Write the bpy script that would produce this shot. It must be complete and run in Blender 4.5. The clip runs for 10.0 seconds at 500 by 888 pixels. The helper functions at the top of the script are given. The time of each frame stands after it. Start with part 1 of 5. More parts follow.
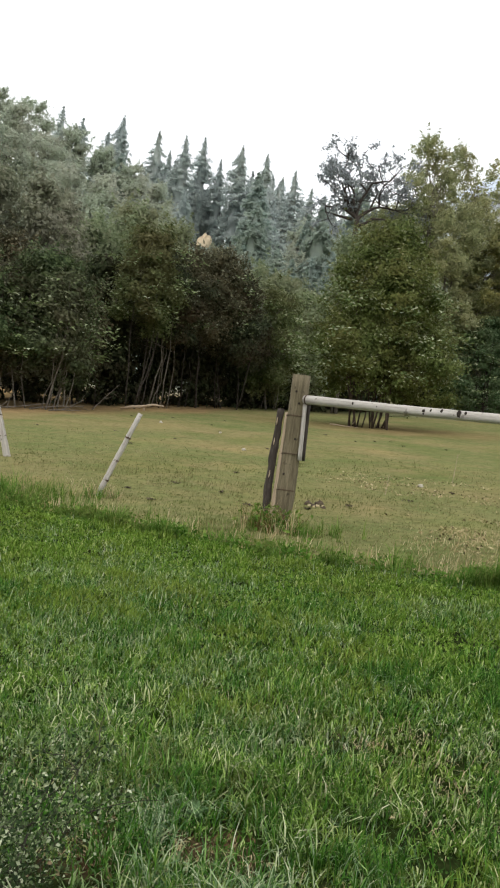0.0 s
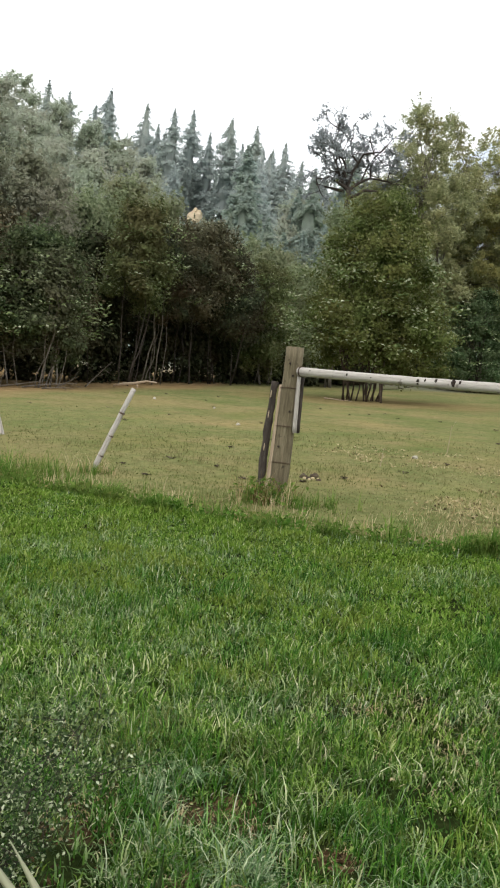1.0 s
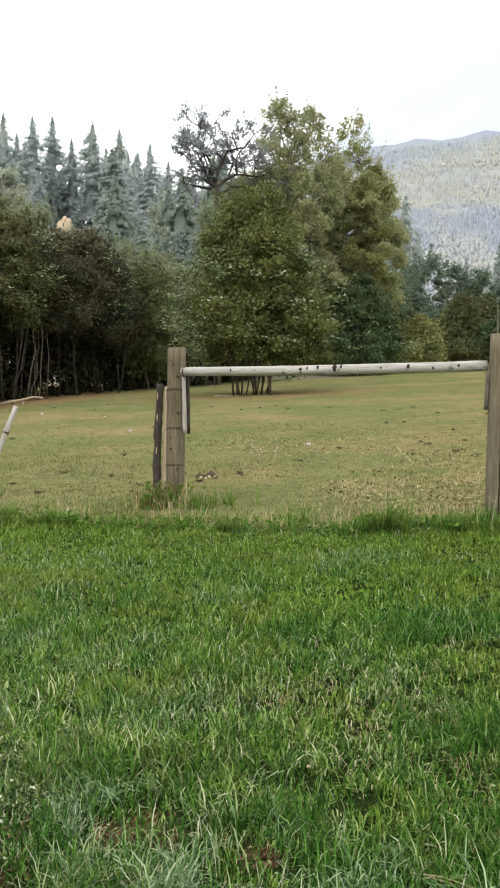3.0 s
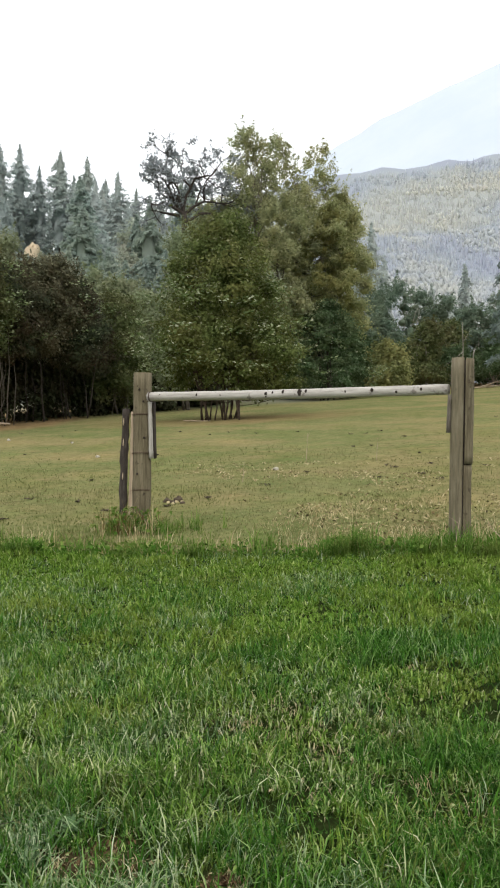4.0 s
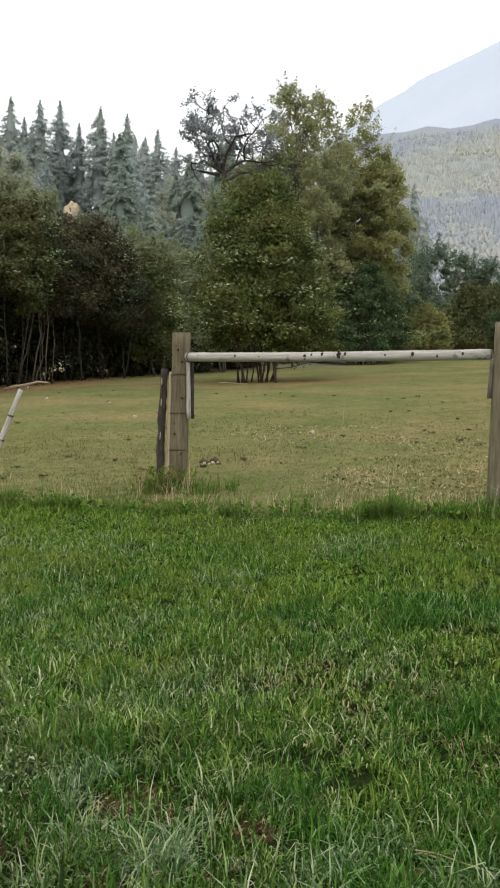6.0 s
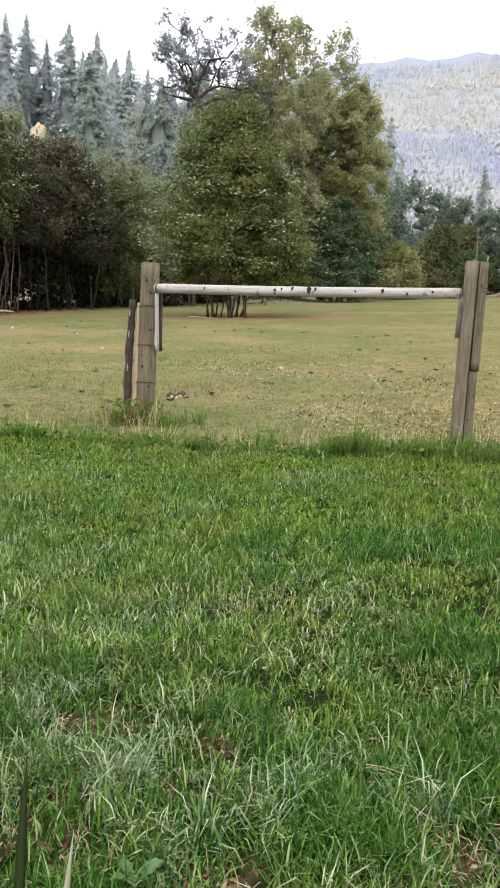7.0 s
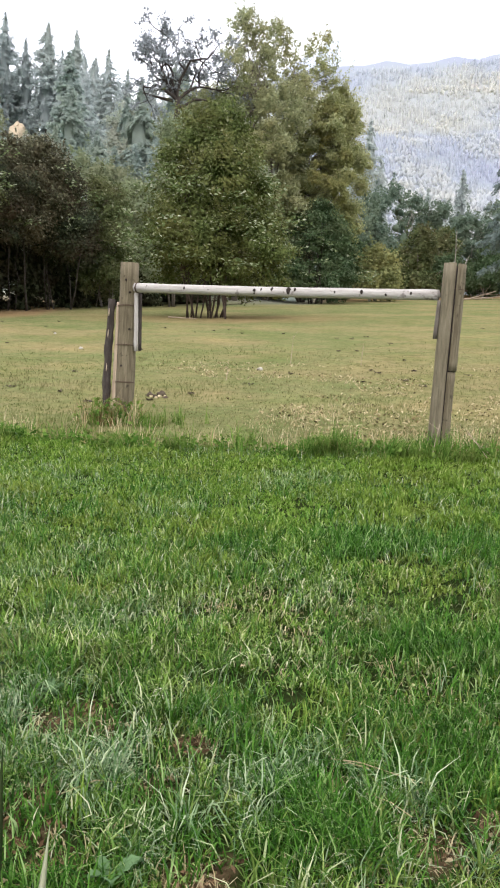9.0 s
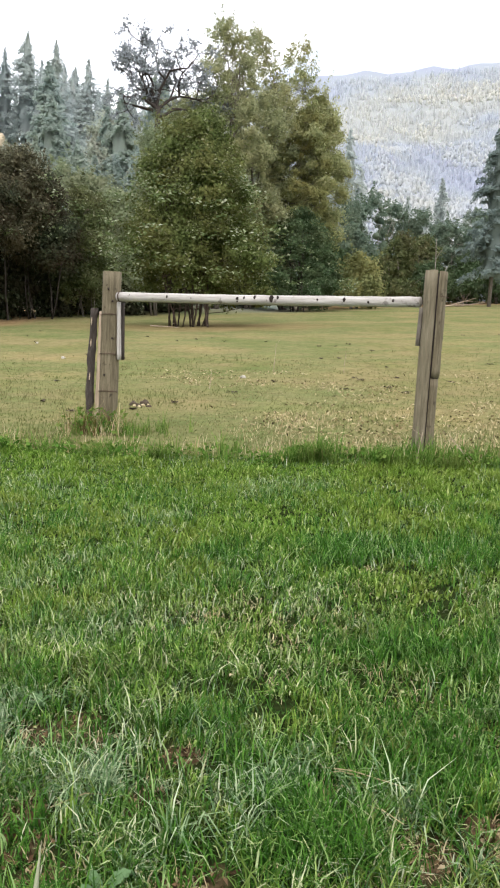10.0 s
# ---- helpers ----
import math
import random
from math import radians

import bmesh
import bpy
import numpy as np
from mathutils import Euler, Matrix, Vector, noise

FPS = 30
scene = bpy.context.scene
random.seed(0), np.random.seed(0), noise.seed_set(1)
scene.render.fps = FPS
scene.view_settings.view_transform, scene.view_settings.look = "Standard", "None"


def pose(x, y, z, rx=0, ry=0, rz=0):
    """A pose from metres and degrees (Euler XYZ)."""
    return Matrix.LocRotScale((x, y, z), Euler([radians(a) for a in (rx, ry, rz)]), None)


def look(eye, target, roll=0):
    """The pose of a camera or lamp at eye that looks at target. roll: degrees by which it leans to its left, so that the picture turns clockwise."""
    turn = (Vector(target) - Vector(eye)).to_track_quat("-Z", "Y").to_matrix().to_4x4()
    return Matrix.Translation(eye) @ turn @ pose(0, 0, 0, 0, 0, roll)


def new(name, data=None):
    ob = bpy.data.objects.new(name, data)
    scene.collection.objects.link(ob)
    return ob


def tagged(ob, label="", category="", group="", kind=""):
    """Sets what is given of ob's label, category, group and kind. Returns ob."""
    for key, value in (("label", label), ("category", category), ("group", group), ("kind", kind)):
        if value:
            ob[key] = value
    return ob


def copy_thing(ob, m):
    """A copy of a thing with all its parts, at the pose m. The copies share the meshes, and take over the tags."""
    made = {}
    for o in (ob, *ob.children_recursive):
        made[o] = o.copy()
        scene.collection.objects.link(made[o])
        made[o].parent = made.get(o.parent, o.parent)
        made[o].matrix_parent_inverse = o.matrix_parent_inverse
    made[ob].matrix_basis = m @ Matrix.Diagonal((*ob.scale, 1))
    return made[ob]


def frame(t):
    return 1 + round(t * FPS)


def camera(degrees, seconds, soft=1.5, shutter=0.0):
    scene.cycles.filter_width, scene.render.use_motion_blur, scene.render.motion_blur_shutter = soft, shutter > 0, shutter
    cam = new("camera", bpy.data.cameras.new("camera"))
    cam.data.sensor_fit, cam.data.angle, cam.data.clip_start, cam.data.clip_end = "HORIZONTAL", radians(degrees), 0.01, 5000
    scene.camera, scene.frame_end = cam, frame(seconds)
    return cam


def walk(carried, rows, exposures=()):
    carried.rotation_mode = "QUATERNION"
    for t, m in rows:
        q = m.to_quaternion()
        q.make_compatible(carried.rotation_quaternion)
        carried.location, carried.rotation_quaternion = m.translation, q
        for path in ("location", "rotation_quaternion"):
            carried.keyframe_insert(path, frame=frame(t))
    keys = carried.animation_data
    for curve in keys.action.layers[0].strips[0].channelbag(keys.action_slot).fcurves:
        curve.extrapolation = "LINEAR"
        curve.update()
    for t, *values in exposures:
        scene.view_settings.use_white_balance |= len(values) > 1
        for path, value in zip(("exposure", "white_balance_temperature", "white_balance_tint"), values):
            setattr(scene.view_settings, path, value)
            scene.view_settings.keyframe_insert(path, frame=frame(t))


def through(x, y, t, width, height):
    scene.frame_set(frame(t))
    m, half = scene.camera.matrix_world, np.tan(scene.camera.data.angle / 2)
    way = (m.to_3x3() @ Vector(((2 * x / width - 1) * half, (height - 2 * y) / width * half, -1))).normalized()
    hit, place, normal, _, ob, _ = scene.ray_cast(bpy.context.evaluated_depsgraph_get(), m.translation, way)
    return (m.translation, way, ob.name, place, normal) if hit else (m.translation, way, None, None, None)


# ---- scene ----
cam = camera(34.23, 10.0, 2.1)
PATH = [
    (0, look((-0.129, 0.021, 1.559), (-0.178, 10.020, 1.496), 7.73)),
    (0.5, look((-0.127, 0.040, 1.550), (-0.027, 10.039, 1.416), 6.05)),
    (1, look((-0.129, 0.039, 1.526), (-0.070, 10.033, 1.177), 6.86)),
    (1.5, look((-0.139, 0.037, 1.524), (-0.229, 10.030, 1.175), 6.33)),
    (2, look((-0.127, 0.060, 1.524), (0.093, 10.050, 1.126), 4.73)),
    (2.5, look((-0.109, 0.062, 1.526), (0.440, 10.044, 1.272), 3.27)),
    (3, look((-0.066, 0.073, 1.526), (1.250, 9.982, 1.258), 0.77)),
    (3.2, look((-0.060, 0.070, 1.526), (1.389, 9.970, 1.342), 0.70)),
    (4.3, look((-0.021, 0.037, 1.520), (1.706, 9.882, 1.688), 0.15)),
    (4.5, look((-0.019, 0.034, 1.520), (1.748, 9.873, 1.779), 0.17)),
    (5, look((-0.021, 0.030, 1.523), (1.972, 9.829, 1.633), 1.25)),
    (5.5, look((-0.031, 0.026, 1.522), (1.939, 9.830, 1.575), 1.88)),
    (6, look((-0.055, 0.046, 1.506), (1.207, 9.957, 1.087), 1.47)),
    (6.2, look((-0.057, 0.045, 1.502), (1.237, 9.935, 0.765), 1.60)),
    (7.3, look((-0.042, 0.023, 1.476), (1.725, 9.785, 0.219), 3.06)),
    (7.5, look((-0.034, 0.026, 1.471), (1.726, 9.780, 0.148), 2.74)),
    (8, look((-0.035, 0.027, 1.471), (1.815, 9.768, 0.173), 2.85)),
    (8.5, look((-0.044, 0.025, 1.473), (1.814, 9.781, 0.296), 3.02)),
    (9, look((-0.048, 0.019, 1.474), (1.874, 9.764, 0.318), 3.24)),
    (9.5, look((-0.056, 0.015, 1.473), (1.902, 9.761, 0.385), 3.43)),
    (10, look((-0.060, 0.024, 1.474), (2.062, 9.740, 0.426), 2.81)),
]
EXPOSURES = (
    (0.0, -0.15, 6500, 10), (0.5, -0.25, 6500, 10), (1.0, 0.0, 6500, 10), (2.0, 0.1, 6500, 10), (2.5, 0.15, 6500, 10), (3.2, 0.1, 6500, 10),
    (4.3, -0.14, 6500, 10), (5.0, -0.3, 6550, 10), (5.6, -0.3, 6550, 10), (6.2, -0.3, 6550, 10), (7.3, 0.52, 6200, 20), (8.0, 0.5, 6200, 20), (9.0, 0.46, 6250, 17), (10.0, 0.44, 6300, 15),
)
walk(cam, PATH, EXPOSURES)

# ---- light ----
SUN_EL, SUN_AZ = 52.0, 205.0
world = bpy.data.worlds.new("overcast_sky")
scene.world = world
world.use_nodes = True
wn, wl = world.node_tree.nodes, world.node_tree.links
bg = wn["Background"]
sky = wn.new("ShaderNodeTexSky")
sky.sky_type, sky.sun_disc = "NISHITA", False
sky.sun_elevation, sky.sun_rotation, sky.dust_density, sky.air_density = radians(SUN_EL), radians(SUN_AZ), 6.0, 1.0
cloud = wn.new("ShaderNodeMix")
cloud.data_type = "RGBA"
cloud.inputs["Factor"].default_value = 0.86
cloud.inputs["B"].default_value = (16.4, 16.6, 17.0, 1)
wl.new(sky.outputs["Color"], cloud.inputs["A"])
wl.new(cloud.outputs["Result"], bg.inputs["Color"])
bg.inputs["Strength"].default_value = 0.1

sun = new("sun", bpy.data.lights.new("sun", "SUN"))
sun.data.energy, sun.data.angle, sun.data.color = 0.8, radians(25), (1.0, 0.96, 0.9)
sun.matrix_world = look((math.sin(radians(SUN_AZ)) * 50, math.cos(radians(SUN_AZ)) * 50, 50 * math.tan(radians(SUN_EL))), (0, 0, 0))

# ---- the lie of the land ----
RNG = np.random.default_rng(7)


def smooth(a, b, v):
    u = np.clip((v - a) / (b - a), 0, 1)
    return u * u * (3 - 2 * u)


GRID = np.random.default_rng(3).random((64, 64))


def soft_noise(x, y, size):
    """Smooth value noise from 0 to 1, one knot every size metres."""
    u, v = np.asarray(x, float) / size + 31.3, np.asarray(y, float) / size + 17.7
    i, j = np.floor(u).astype(int), np.floor(v).astype(int)
    f, g = u - i, v - j
    f, g = f * f * (3 - 2 * f), g * g * (3 - 2 * g)
    a, b, c, d = GRID[i % 64, j % 64], GRID[(i + 1) % 64, j % 64], GRID[i % 64, (j + 1) % 64], GRID[(i + 1) % 64, (j + 1) % 64]
    return (a * (1 - f) + b * f) * (1 - g) + (c * (1 - f) + d * f) * g


def land(x, y):
    """Height of the ground: a pasture that rises away from the camera and to the right, and a wooded hillside behind it."""
    x, y = np.asarray(x, float), np.asarray(y, float)
    d = np.hypot(x, y) + 1e-6
    near = np.where(d < 120, 1.0, (120 + (d - 120) * 0.08) / d)
    z = (0.061 * x + 0.0569 * y) * near + 0.35 * (np.clip(d - 12, 0, 108) / 30) ** 1.2
    az = np.degrees(np.arctan2(x, y))
    side = smooth(15, 5, az) * smooth(-120, -60, az)
    z = z + side * (27 * smooth(58, 165, d) + 26 * smooth(150, 330, d)) * (0.9 + 0.2 * soft_noise(x, y, 40))
    z = z + smooth(16, 40, d) * (soft_noise(x, y, 9) - 0.5) * 0.16 + smooth(2, 9, d) * (soft_noise(x, y, 1.7) - 0.5) * 0.03
    return z


def ground_at(x, y):
    return float(land(x, y))


def polar(az, d):
    """The place on the ground d metres off, az degrees to the right of straight ahead."""
    x, y = d * math.sin(radians(az)), d * math.cos(radians(az))
    return Vector((x, y, ground_at(x, y)))


def mown_edge(x):
    """How far ahead the mown lawn ends, and the pasture begins."""
    c = np.clip(x, -7, 7)
    return 8.15 - 0.52 * c + 0.035 * c * c + 0.22 * (soft_noise(x, 0 * np.asarray(x, float), 0.8) - 0.5)


# ---- materials ----
def material(name):
    m = bpy.data.materials.new(name)
    m.use_nodes = True
    return m, m.node_tree.nodes, m.node_tree.links, m.node_tree.nodes["Principled BSDF"]


def ramp(nodes, stops):
    r = nodes.new("ShaderNodeValToRGB")
    while len(r.color_ramp.elements) < len(stops):
        r.color_ramp.elements.new(0.5)
    for e, (at, c) in zip(r.color_ramp.elements, stops):
        e.position, e.color = at, (*c, 1)
    return r


def noise_node(nodes, links, coord, scale, detail=4.0, rough=0.6, stretch=None):
    n = nodes.new("ShaderNodeTexNoise")
    n.inputs["Scale"].default_value, n.inputs["Detail"].default_value, n.inputs["Roughness"].default_value = scale, detail, rough
    if stretch:
        mp = nodes.new("ShaderNodeMapping")
        mp.inputs["Scale"].default_value = stretch
        links.new(coord, mp.inputs["Vector"])
        coord = mp.outputs["Vector"]
    links.new(coord, n.inputs["Vector"])
    return n


def mix_colour(nodes, links, fac, a, b, blend="MIX"):
    m = nodes.new("ShaderNodeMix")
    m.data_type, m.blend_type = "RGBA", blend
    for value, key in ((fac, "Factor"), (a, "A"), (b, "B")):
        if isinstance(value, (int, float)):
            m.inputs[key].default_value = value
        elif isinstance(value, tuple):
            m.inputs[key].default_value = (*value, 1)
        else:
            links.new(value, m.inputs[key])
    return m.outputs["Result"]


def bump(nodes, links, height, p, strength, distance):
    b = nodes.new("ShaderNodeBump")
    b.inputs["Strength"].default_value, b.inputs["Distance"].default_value = strength, distance
    links.new(height, b.inputs["Height"])
    links.new(b.outputs["Normal"], p.inputs["Normal"])


def leaf_material(name, stops, patch=None, patch_size=1.2, through=0.35, rough=0.6, amount=0.75):
    """Leaves or blades: each takes its own tone from the ramp; patches of a second tone run over the whole."""
    m, n, l, p = material(name)
    geo = n.new("ShaderNodeNewGeometry")
    r = ramp(n, stops)
    l.new(geo.outputs["Random Per Island"], r.inputs["Fac"])
    colour = r.outputs["Color"]
    if patch:
        tex = noise_node(n, l, geo.outputs["Position"], 1 / patch_size, 3.0)
        cut = n.new("ShaderNodeMapRange")
        cut.inputs["From Min"].default_value, cut.inputs["From Max"].default_value = 0.42, 0.66
        l.new(tex.outputs["Fac"], cut.inputs["Value"])
        colour = mix_colour(n, l, cut.outputs["Result"], colour, mix_colour(n, l, amount, colour, patch))
    l.new(colour, p.inputs["Base Color"])
    p.inputs["Roughness"].default_value = rough
    p.inputs["Specular IOR Level"].default_value = 0.04
    tr = n.new("ShaderNodeBsdfTranslucent")
    l.new(colour, tr.inputs["Color"])
    mx = n.new("ShaderNodeMixShader")
    mx.inputs["Fac"].default_value = through
    l.new(p.outputs["BSDF"], mx.inputs[1])
    l.new(tr.outputs["BSDF"], mx.inputs[2])
    l.new(mx.outputs["Shader"], n["Material Output"].inputs["Surface"])
    return m


def wood_material(name, dark, mid, pale, grain=(9, 9, 0.7), spots=0.0, rough=0.85, relief=0.4):
    """Weathered wood with grain along z, darker checks, and spots of lichen or bark."""
    m, n, l, p = material(name)
    tc = n.new("ShaderNodeTexCoord").outputs["Object"]
    fine = noise_node(n, l, tc, 4.0, 6.0, 0.7, grain)
    broad = noise_node(n, l, tc, 2.3, 3.0)
    r = ramp(n, ((0.25, dark), (0.5, mid), (0.75, pale)))
    l.new(fine.outputs["Fac"], r.inputs["Fac"])
    tone = mix_colour(n, l, broad.outputs["Fac"], r.outputs["Color"], mix_colour(n, l, 0.55, r.outputs["Color"], mid))
    if spots:
        s = noise_node(n, l, tc, 11.0, 4.0, 0.65)
        cut = n.new("ShaderNodeMapRange")
        cut.inputs["From Min"].default_value, cut.inputs["From Max"].default_value = 0.60, 0.68
        cut.inputs["To Max"].default_value = spots
        l.new(s.outputs["Fac"], cut.inputs["Value"])
        tone = mix_colour(n, l, cut.outputs["Result"], tone, dark)
    l.new(tone, p.inputs["Base Color"])
    p.inputs["Roughness"].default_value = rough
    p.inputs["Specular IOR Level"].default_value = 0.25
    bump(n, l, fine.outputs["Fac"], p, relief, 0.01)
    return m


def ground_material():
    """Thatch and soil under the lawn, dry cropped turf in the pasture, leaf litter under the woods."""
    m, n, l, p = material("turf")
    pos = n.new("ShaderNodeNewGeometry").outputs["Position"]
    small, mid, big = noise_node(n, l, pos, 26, 7, 0.75), noise_node(n, l, pos, 1.3, 7, 0.68), noise_node(n, l, pos, 0.23, 4, 0.55)
    # Thatch and soil, darkened further for the shade between blades.
    lawn = ramp(n, ((0.3, (0.010, 0.014, 0.005)), (0.55, (0.022, 0.033, 0.009)), (0.8, (0.06, 0.055, 0.024))))
    l.new(small.outputs["Fac"], lawn.inputs["Fac"])
    dry = ramp(n, ((0.28, (0.15, 0.125, 0.052)), (0.5, (0.21, 0.185, 0.09)), (0.72, (0.29, 0.24, 0.125))))
    l.new(small.outputs["Fac"], dry.inputs["Fac"])
    green = ramp(n, ((0.28, (0.095, 0.112, 0.036)), (0.5, (0.14, 0.16, 0.062)), (0.72, (0.19, 0.205, 0.083))))
    l.new(small.outputs["Fac"], green.inputs["Fac"])
    spread = ramp(n, ((0.36, (0, 0, 0)), (0.68, (1, 1, 1))))
    l.new(mid.outputs["Fac"], spread.inputs["Fac"])
    pasture = mix_colour(n, l, spread.outputs["Color"], green.outputs["Color"], dry.outputs["Color"])
    broad = ramp(n, ((0.44, (0, 0, 0)), (0.6, (1, 1, 1))))
    l.new(big.outputs["Fac"], broad.inputs["Fac"])
    pasture = mix_colour(n, l, broad.outputs["Color"], mix_colour(n, l, 0.35, pasture, green.outputs["Color"]), mix_colour(n, l, 0.4, pasture, (0.26, 0.2, 0.1)))
    worn = ramp(n, ((0.60, (0, 0, 0)), (0.70, (1, 1, 1))))
    l.new(noise_node(n, l, pos, 2.1, 6, 0.7, (0.55, 1.0, 1.0)).outputs["Fac"], worn.inputs["Fac"])
    pasture = mix_colour(n, l, worn.outputs["Color"], pasture, mix_colour(n, l, 0.55, pasture, (0.085, 0.06, 0.03)))
    fleck = ramp(n, ((0.36, (0.72, 0.72, 0.68)), (0.5, (1, 1, 1)), (0.66, (1.18, 1.16, 1.1))))
    l.new(noise_node(n, l, pos, 5.5, 6, 0.72).outputs["Fac"], fleck.inputs["Fac"])
    pasture = mix_colour(n, l, 1.0, pasture, fleck.outputs["Color"], "MULTIPLY")
    sweep = ramp(n, ((0.36, (0.84, 0.92, 0.80)), (0.52, (1, 1, 1)), (0.68, (1.14, 1.10, 1.06))))
    l.new(noise_node(n, l, pos, 0.5, 4, 0.6, (0.9, 0.6, 1.0)).outputs["Fac"], sweep.inputs["Fac"])
    pasture = mix_colour(n, l, 1.0, pasture, sweep.outputs["Color"], "MULTIPLY")
    litter = ramp(n, ((0.35, (0.19, 0.13, 0.062)), (0.7, (0.34, 0.24, 0.12))))
    l.new(mid.outputs["Fac"], litter.inputs["Fac"])

    def mask(layer):
        a = n.new("ShaderNodeAttribute")
        a.attribute_name = layer
        return a.outputs["Fac"]

    colour = mix_colour(n, l, mask("pasture"), lawn.outputs["Color"], pasture)
    soil = ramp(n, ((0.35, (0.05, 0.035, 0.018)), (0.7, (0.17, 0.118, 0.065))))
    l.new(small.outputs["Fac"], soil.inputs["Fac"])
    colour = mix_colour(n, l, mask("bare"), colour, soil.outputs["Color"])
    colour = mix_colour(n, l, mask("woods"), colour, litter.outputs["Color"])
    # Far hillside scrub, paled with distance so its colour includes haze.
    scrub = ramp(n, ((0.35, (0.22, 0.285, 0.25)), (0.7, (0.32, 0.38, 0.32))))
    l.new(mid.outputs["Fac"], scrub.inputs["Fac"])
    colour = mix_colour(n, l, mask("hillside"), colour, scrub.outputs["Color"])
    l.new(colour, p.inputs["Base Color"])
    p.inputs["Roughness"].default_value = 0.95
    p.inputs["Specular IOR Level"].default_value = 0.0
    bump(n, l, small.outputs["Fac"], p, 0.3, 0.02)
    return m


TURF = ground_material()
# Green leaves shifted paler and bluer, haze put into the colour.
HAZED_RIM_LEAF = leaf_material("hazed_far_rim_leaves", ((0.0, (0.13, 0.19, 0.135)), (0.6, (0.185, 0.25, 0.18)), (1.0, (0.26, 0.32, 0.235))), (0.2, 0.24, 0.145), 4.0, 0.5, 0.6)
# Pale leaf tones that paint the highlights on outer foliage.
SPRAY_LEAF = leaf_material("highlight_leaves", ((0.0, (0.1, 0.15, 0.055)), (0.5, (0.2, 0.26, 0.105)), (0.8, (0.34, 0.4, 0.22)), (1.0, (0.6, 0.63, 0.47))), None, 1, 0.4, 0.4)
# Bright stops put sky glints into blade colour; the last is straw.
LAWN = leaf_material("lawn_grass", ((0.0, (0.014, 0.038, 0.005)), (0.3, (0.06, 0.138, 0.014)), (0.66, (0.17, 0.315, 0.045)), (0.86, (0.36, 0.49, 0.14)), (1.0, (0.7, 0.68, 0.44))), (0.2, 0.235, 0.042), 0.8, 0.16, 0.48, 0.5)
LAWN_FAR = leaf_material("farther_lawn_grass", ((0.0, (0.055, 0.115, 0.012)), (0.45, (0.125, 0.232, 0.026)), (0.85, (0.205, 0.325, 0.052)), (1.0, (0.42, 0.48, 0.18))), (0.2, 0.235, 0.042), 0.9, 0.24, 0.55, 0.5)
COARSE = leaf_material("coarse_grass", ((0.0, (0.016, 0.05, 0.008)), (0.5, (0.048, 0.145, 0.015)), (0.85, (0.11, 0.25, 0.036)), (1.0, (0.32, 0.45, 0.17))), None, 1, 0.24, 0.45)
# Paler blades that put the lawn's sheen into their colour.
PALE_LAWN = leaf_material("pale_lawn_grass", ((0.0, (0.06, 0.125, 0.035)), (0.4, (0.16, 0.26, 0.085)), (0.8, (0.3, 0.4, 0.17)), (1.0, (0.55, 0.56, 0.36))), None, 1, 0.22, 0.5)
PALE_GRASS = leaf_material("pale_grass", ((0.0, (0.04, 0.095, 0.035)), (0.4, (0.13, 0.215, 0.09)), (0.8, (0.32, 0.41, 0.235)), (1.0, (0.6, 0.6, 0.42))), None, 1, 0.16, 0.42)
# Wide ramp: blade highlights and dark gaps are partly in these tones.
MEADOW = leaf_material("meadow_grass", ((0.0, (0.012, 0.034, 0.005)), (0.4, (0.05, 0.122, 0.016)), (0.72, (0.145, 0.25, 0.055)), (0.88, (0.36, 0.46, 0.19)), (1.0, (0.66, 0.66, 0.44))), (0.11, 0.125, 0.028), 0.5, 0.12, 0.38)
BLUE_GRASS = leaf_material("blue_green_grass", ((0.0, (0.05, 0.105, 0.036)), (0.4, (0.15, 0.25, 0.105)), (0.8, (0.32, 0.42, 0.215)), (1.0, (0.55, 0.6, 0.4))), None, 1, 0.16, 0.42)
CLOVER = leaf_material("clover", ((0.0, (0.025, 0.065, 0.01)), (0.6, (0.075, 0.16, 0.03)), (0.9, (0.17, 0.26, 0.075)), (1.0, (0.42, 0.46, 0.22))), None, 1, 0.2, 0.6)
DRY_GRASS = leaf_material("dry_grass", ((0.0, (0.15, 0.16, 0.06)), (0.5, (0.205, 0.2, 0.083)), (0.94, (0.27, 0.245, 0.115)), (1.0, (0.46, 0.41, 0.23))), (0.14, 0.17, 0.05), 1.6, 0.4, 0.6)
STRAW = leaf_material("straw", ((0.0, (0.38, 0.30, 0.15)), (1.0, (0.68, 0.58, 0.36))), None)
EDGE_GRASS = leaf_material("edge_grass", ((0.0, (0.045, 0.11, 0.015)), (0.5, (0.1, 0.215, 0.03)), (0.9, (0.2, 0.31, 0.065)), (1.0, (0.40, 0.34, 0.15))), (0.17, 0.21, 0.05), 0.5, 0.35)
POST_WOOD = wood_material("weathered_post_wood", (0.03, 0.023, 0.013), (0.145, 0.12, 0.072), (0.3, 0.262, 0.175), spots=0.7)
GREY_WOOD = wood_material("grey_weathered_wood", (0.055, 0.045, 0.028), (0.165, 0.14, 0.088), (0.29, 0.255, 0.18), spots=0.3)
PEELED = wood_material("peeled_bleached_log", (0.13, 0.11, 0.09), (0.43, 0.40, 0.355), (0.66, 0.63, 0.58), grain=(7, 7, 0.6), spots=0.7, relief=0.35)
BARK_DARK = wood_material("dark_bark", (0.018, 0.014, 0.011), (0.05, 0.04, 0.032), (0.12, 0.105, 0.09), grain=(6, 6, 1.5), relief=0.9)
BARK_GREY = wood_material("grey_bark", (0.05, 0.04, 0.03), (0.14, 0.12, 0.095), (0.30, 0.27, 0.23), grain=(5, 5, 1.2), relief=0.6)
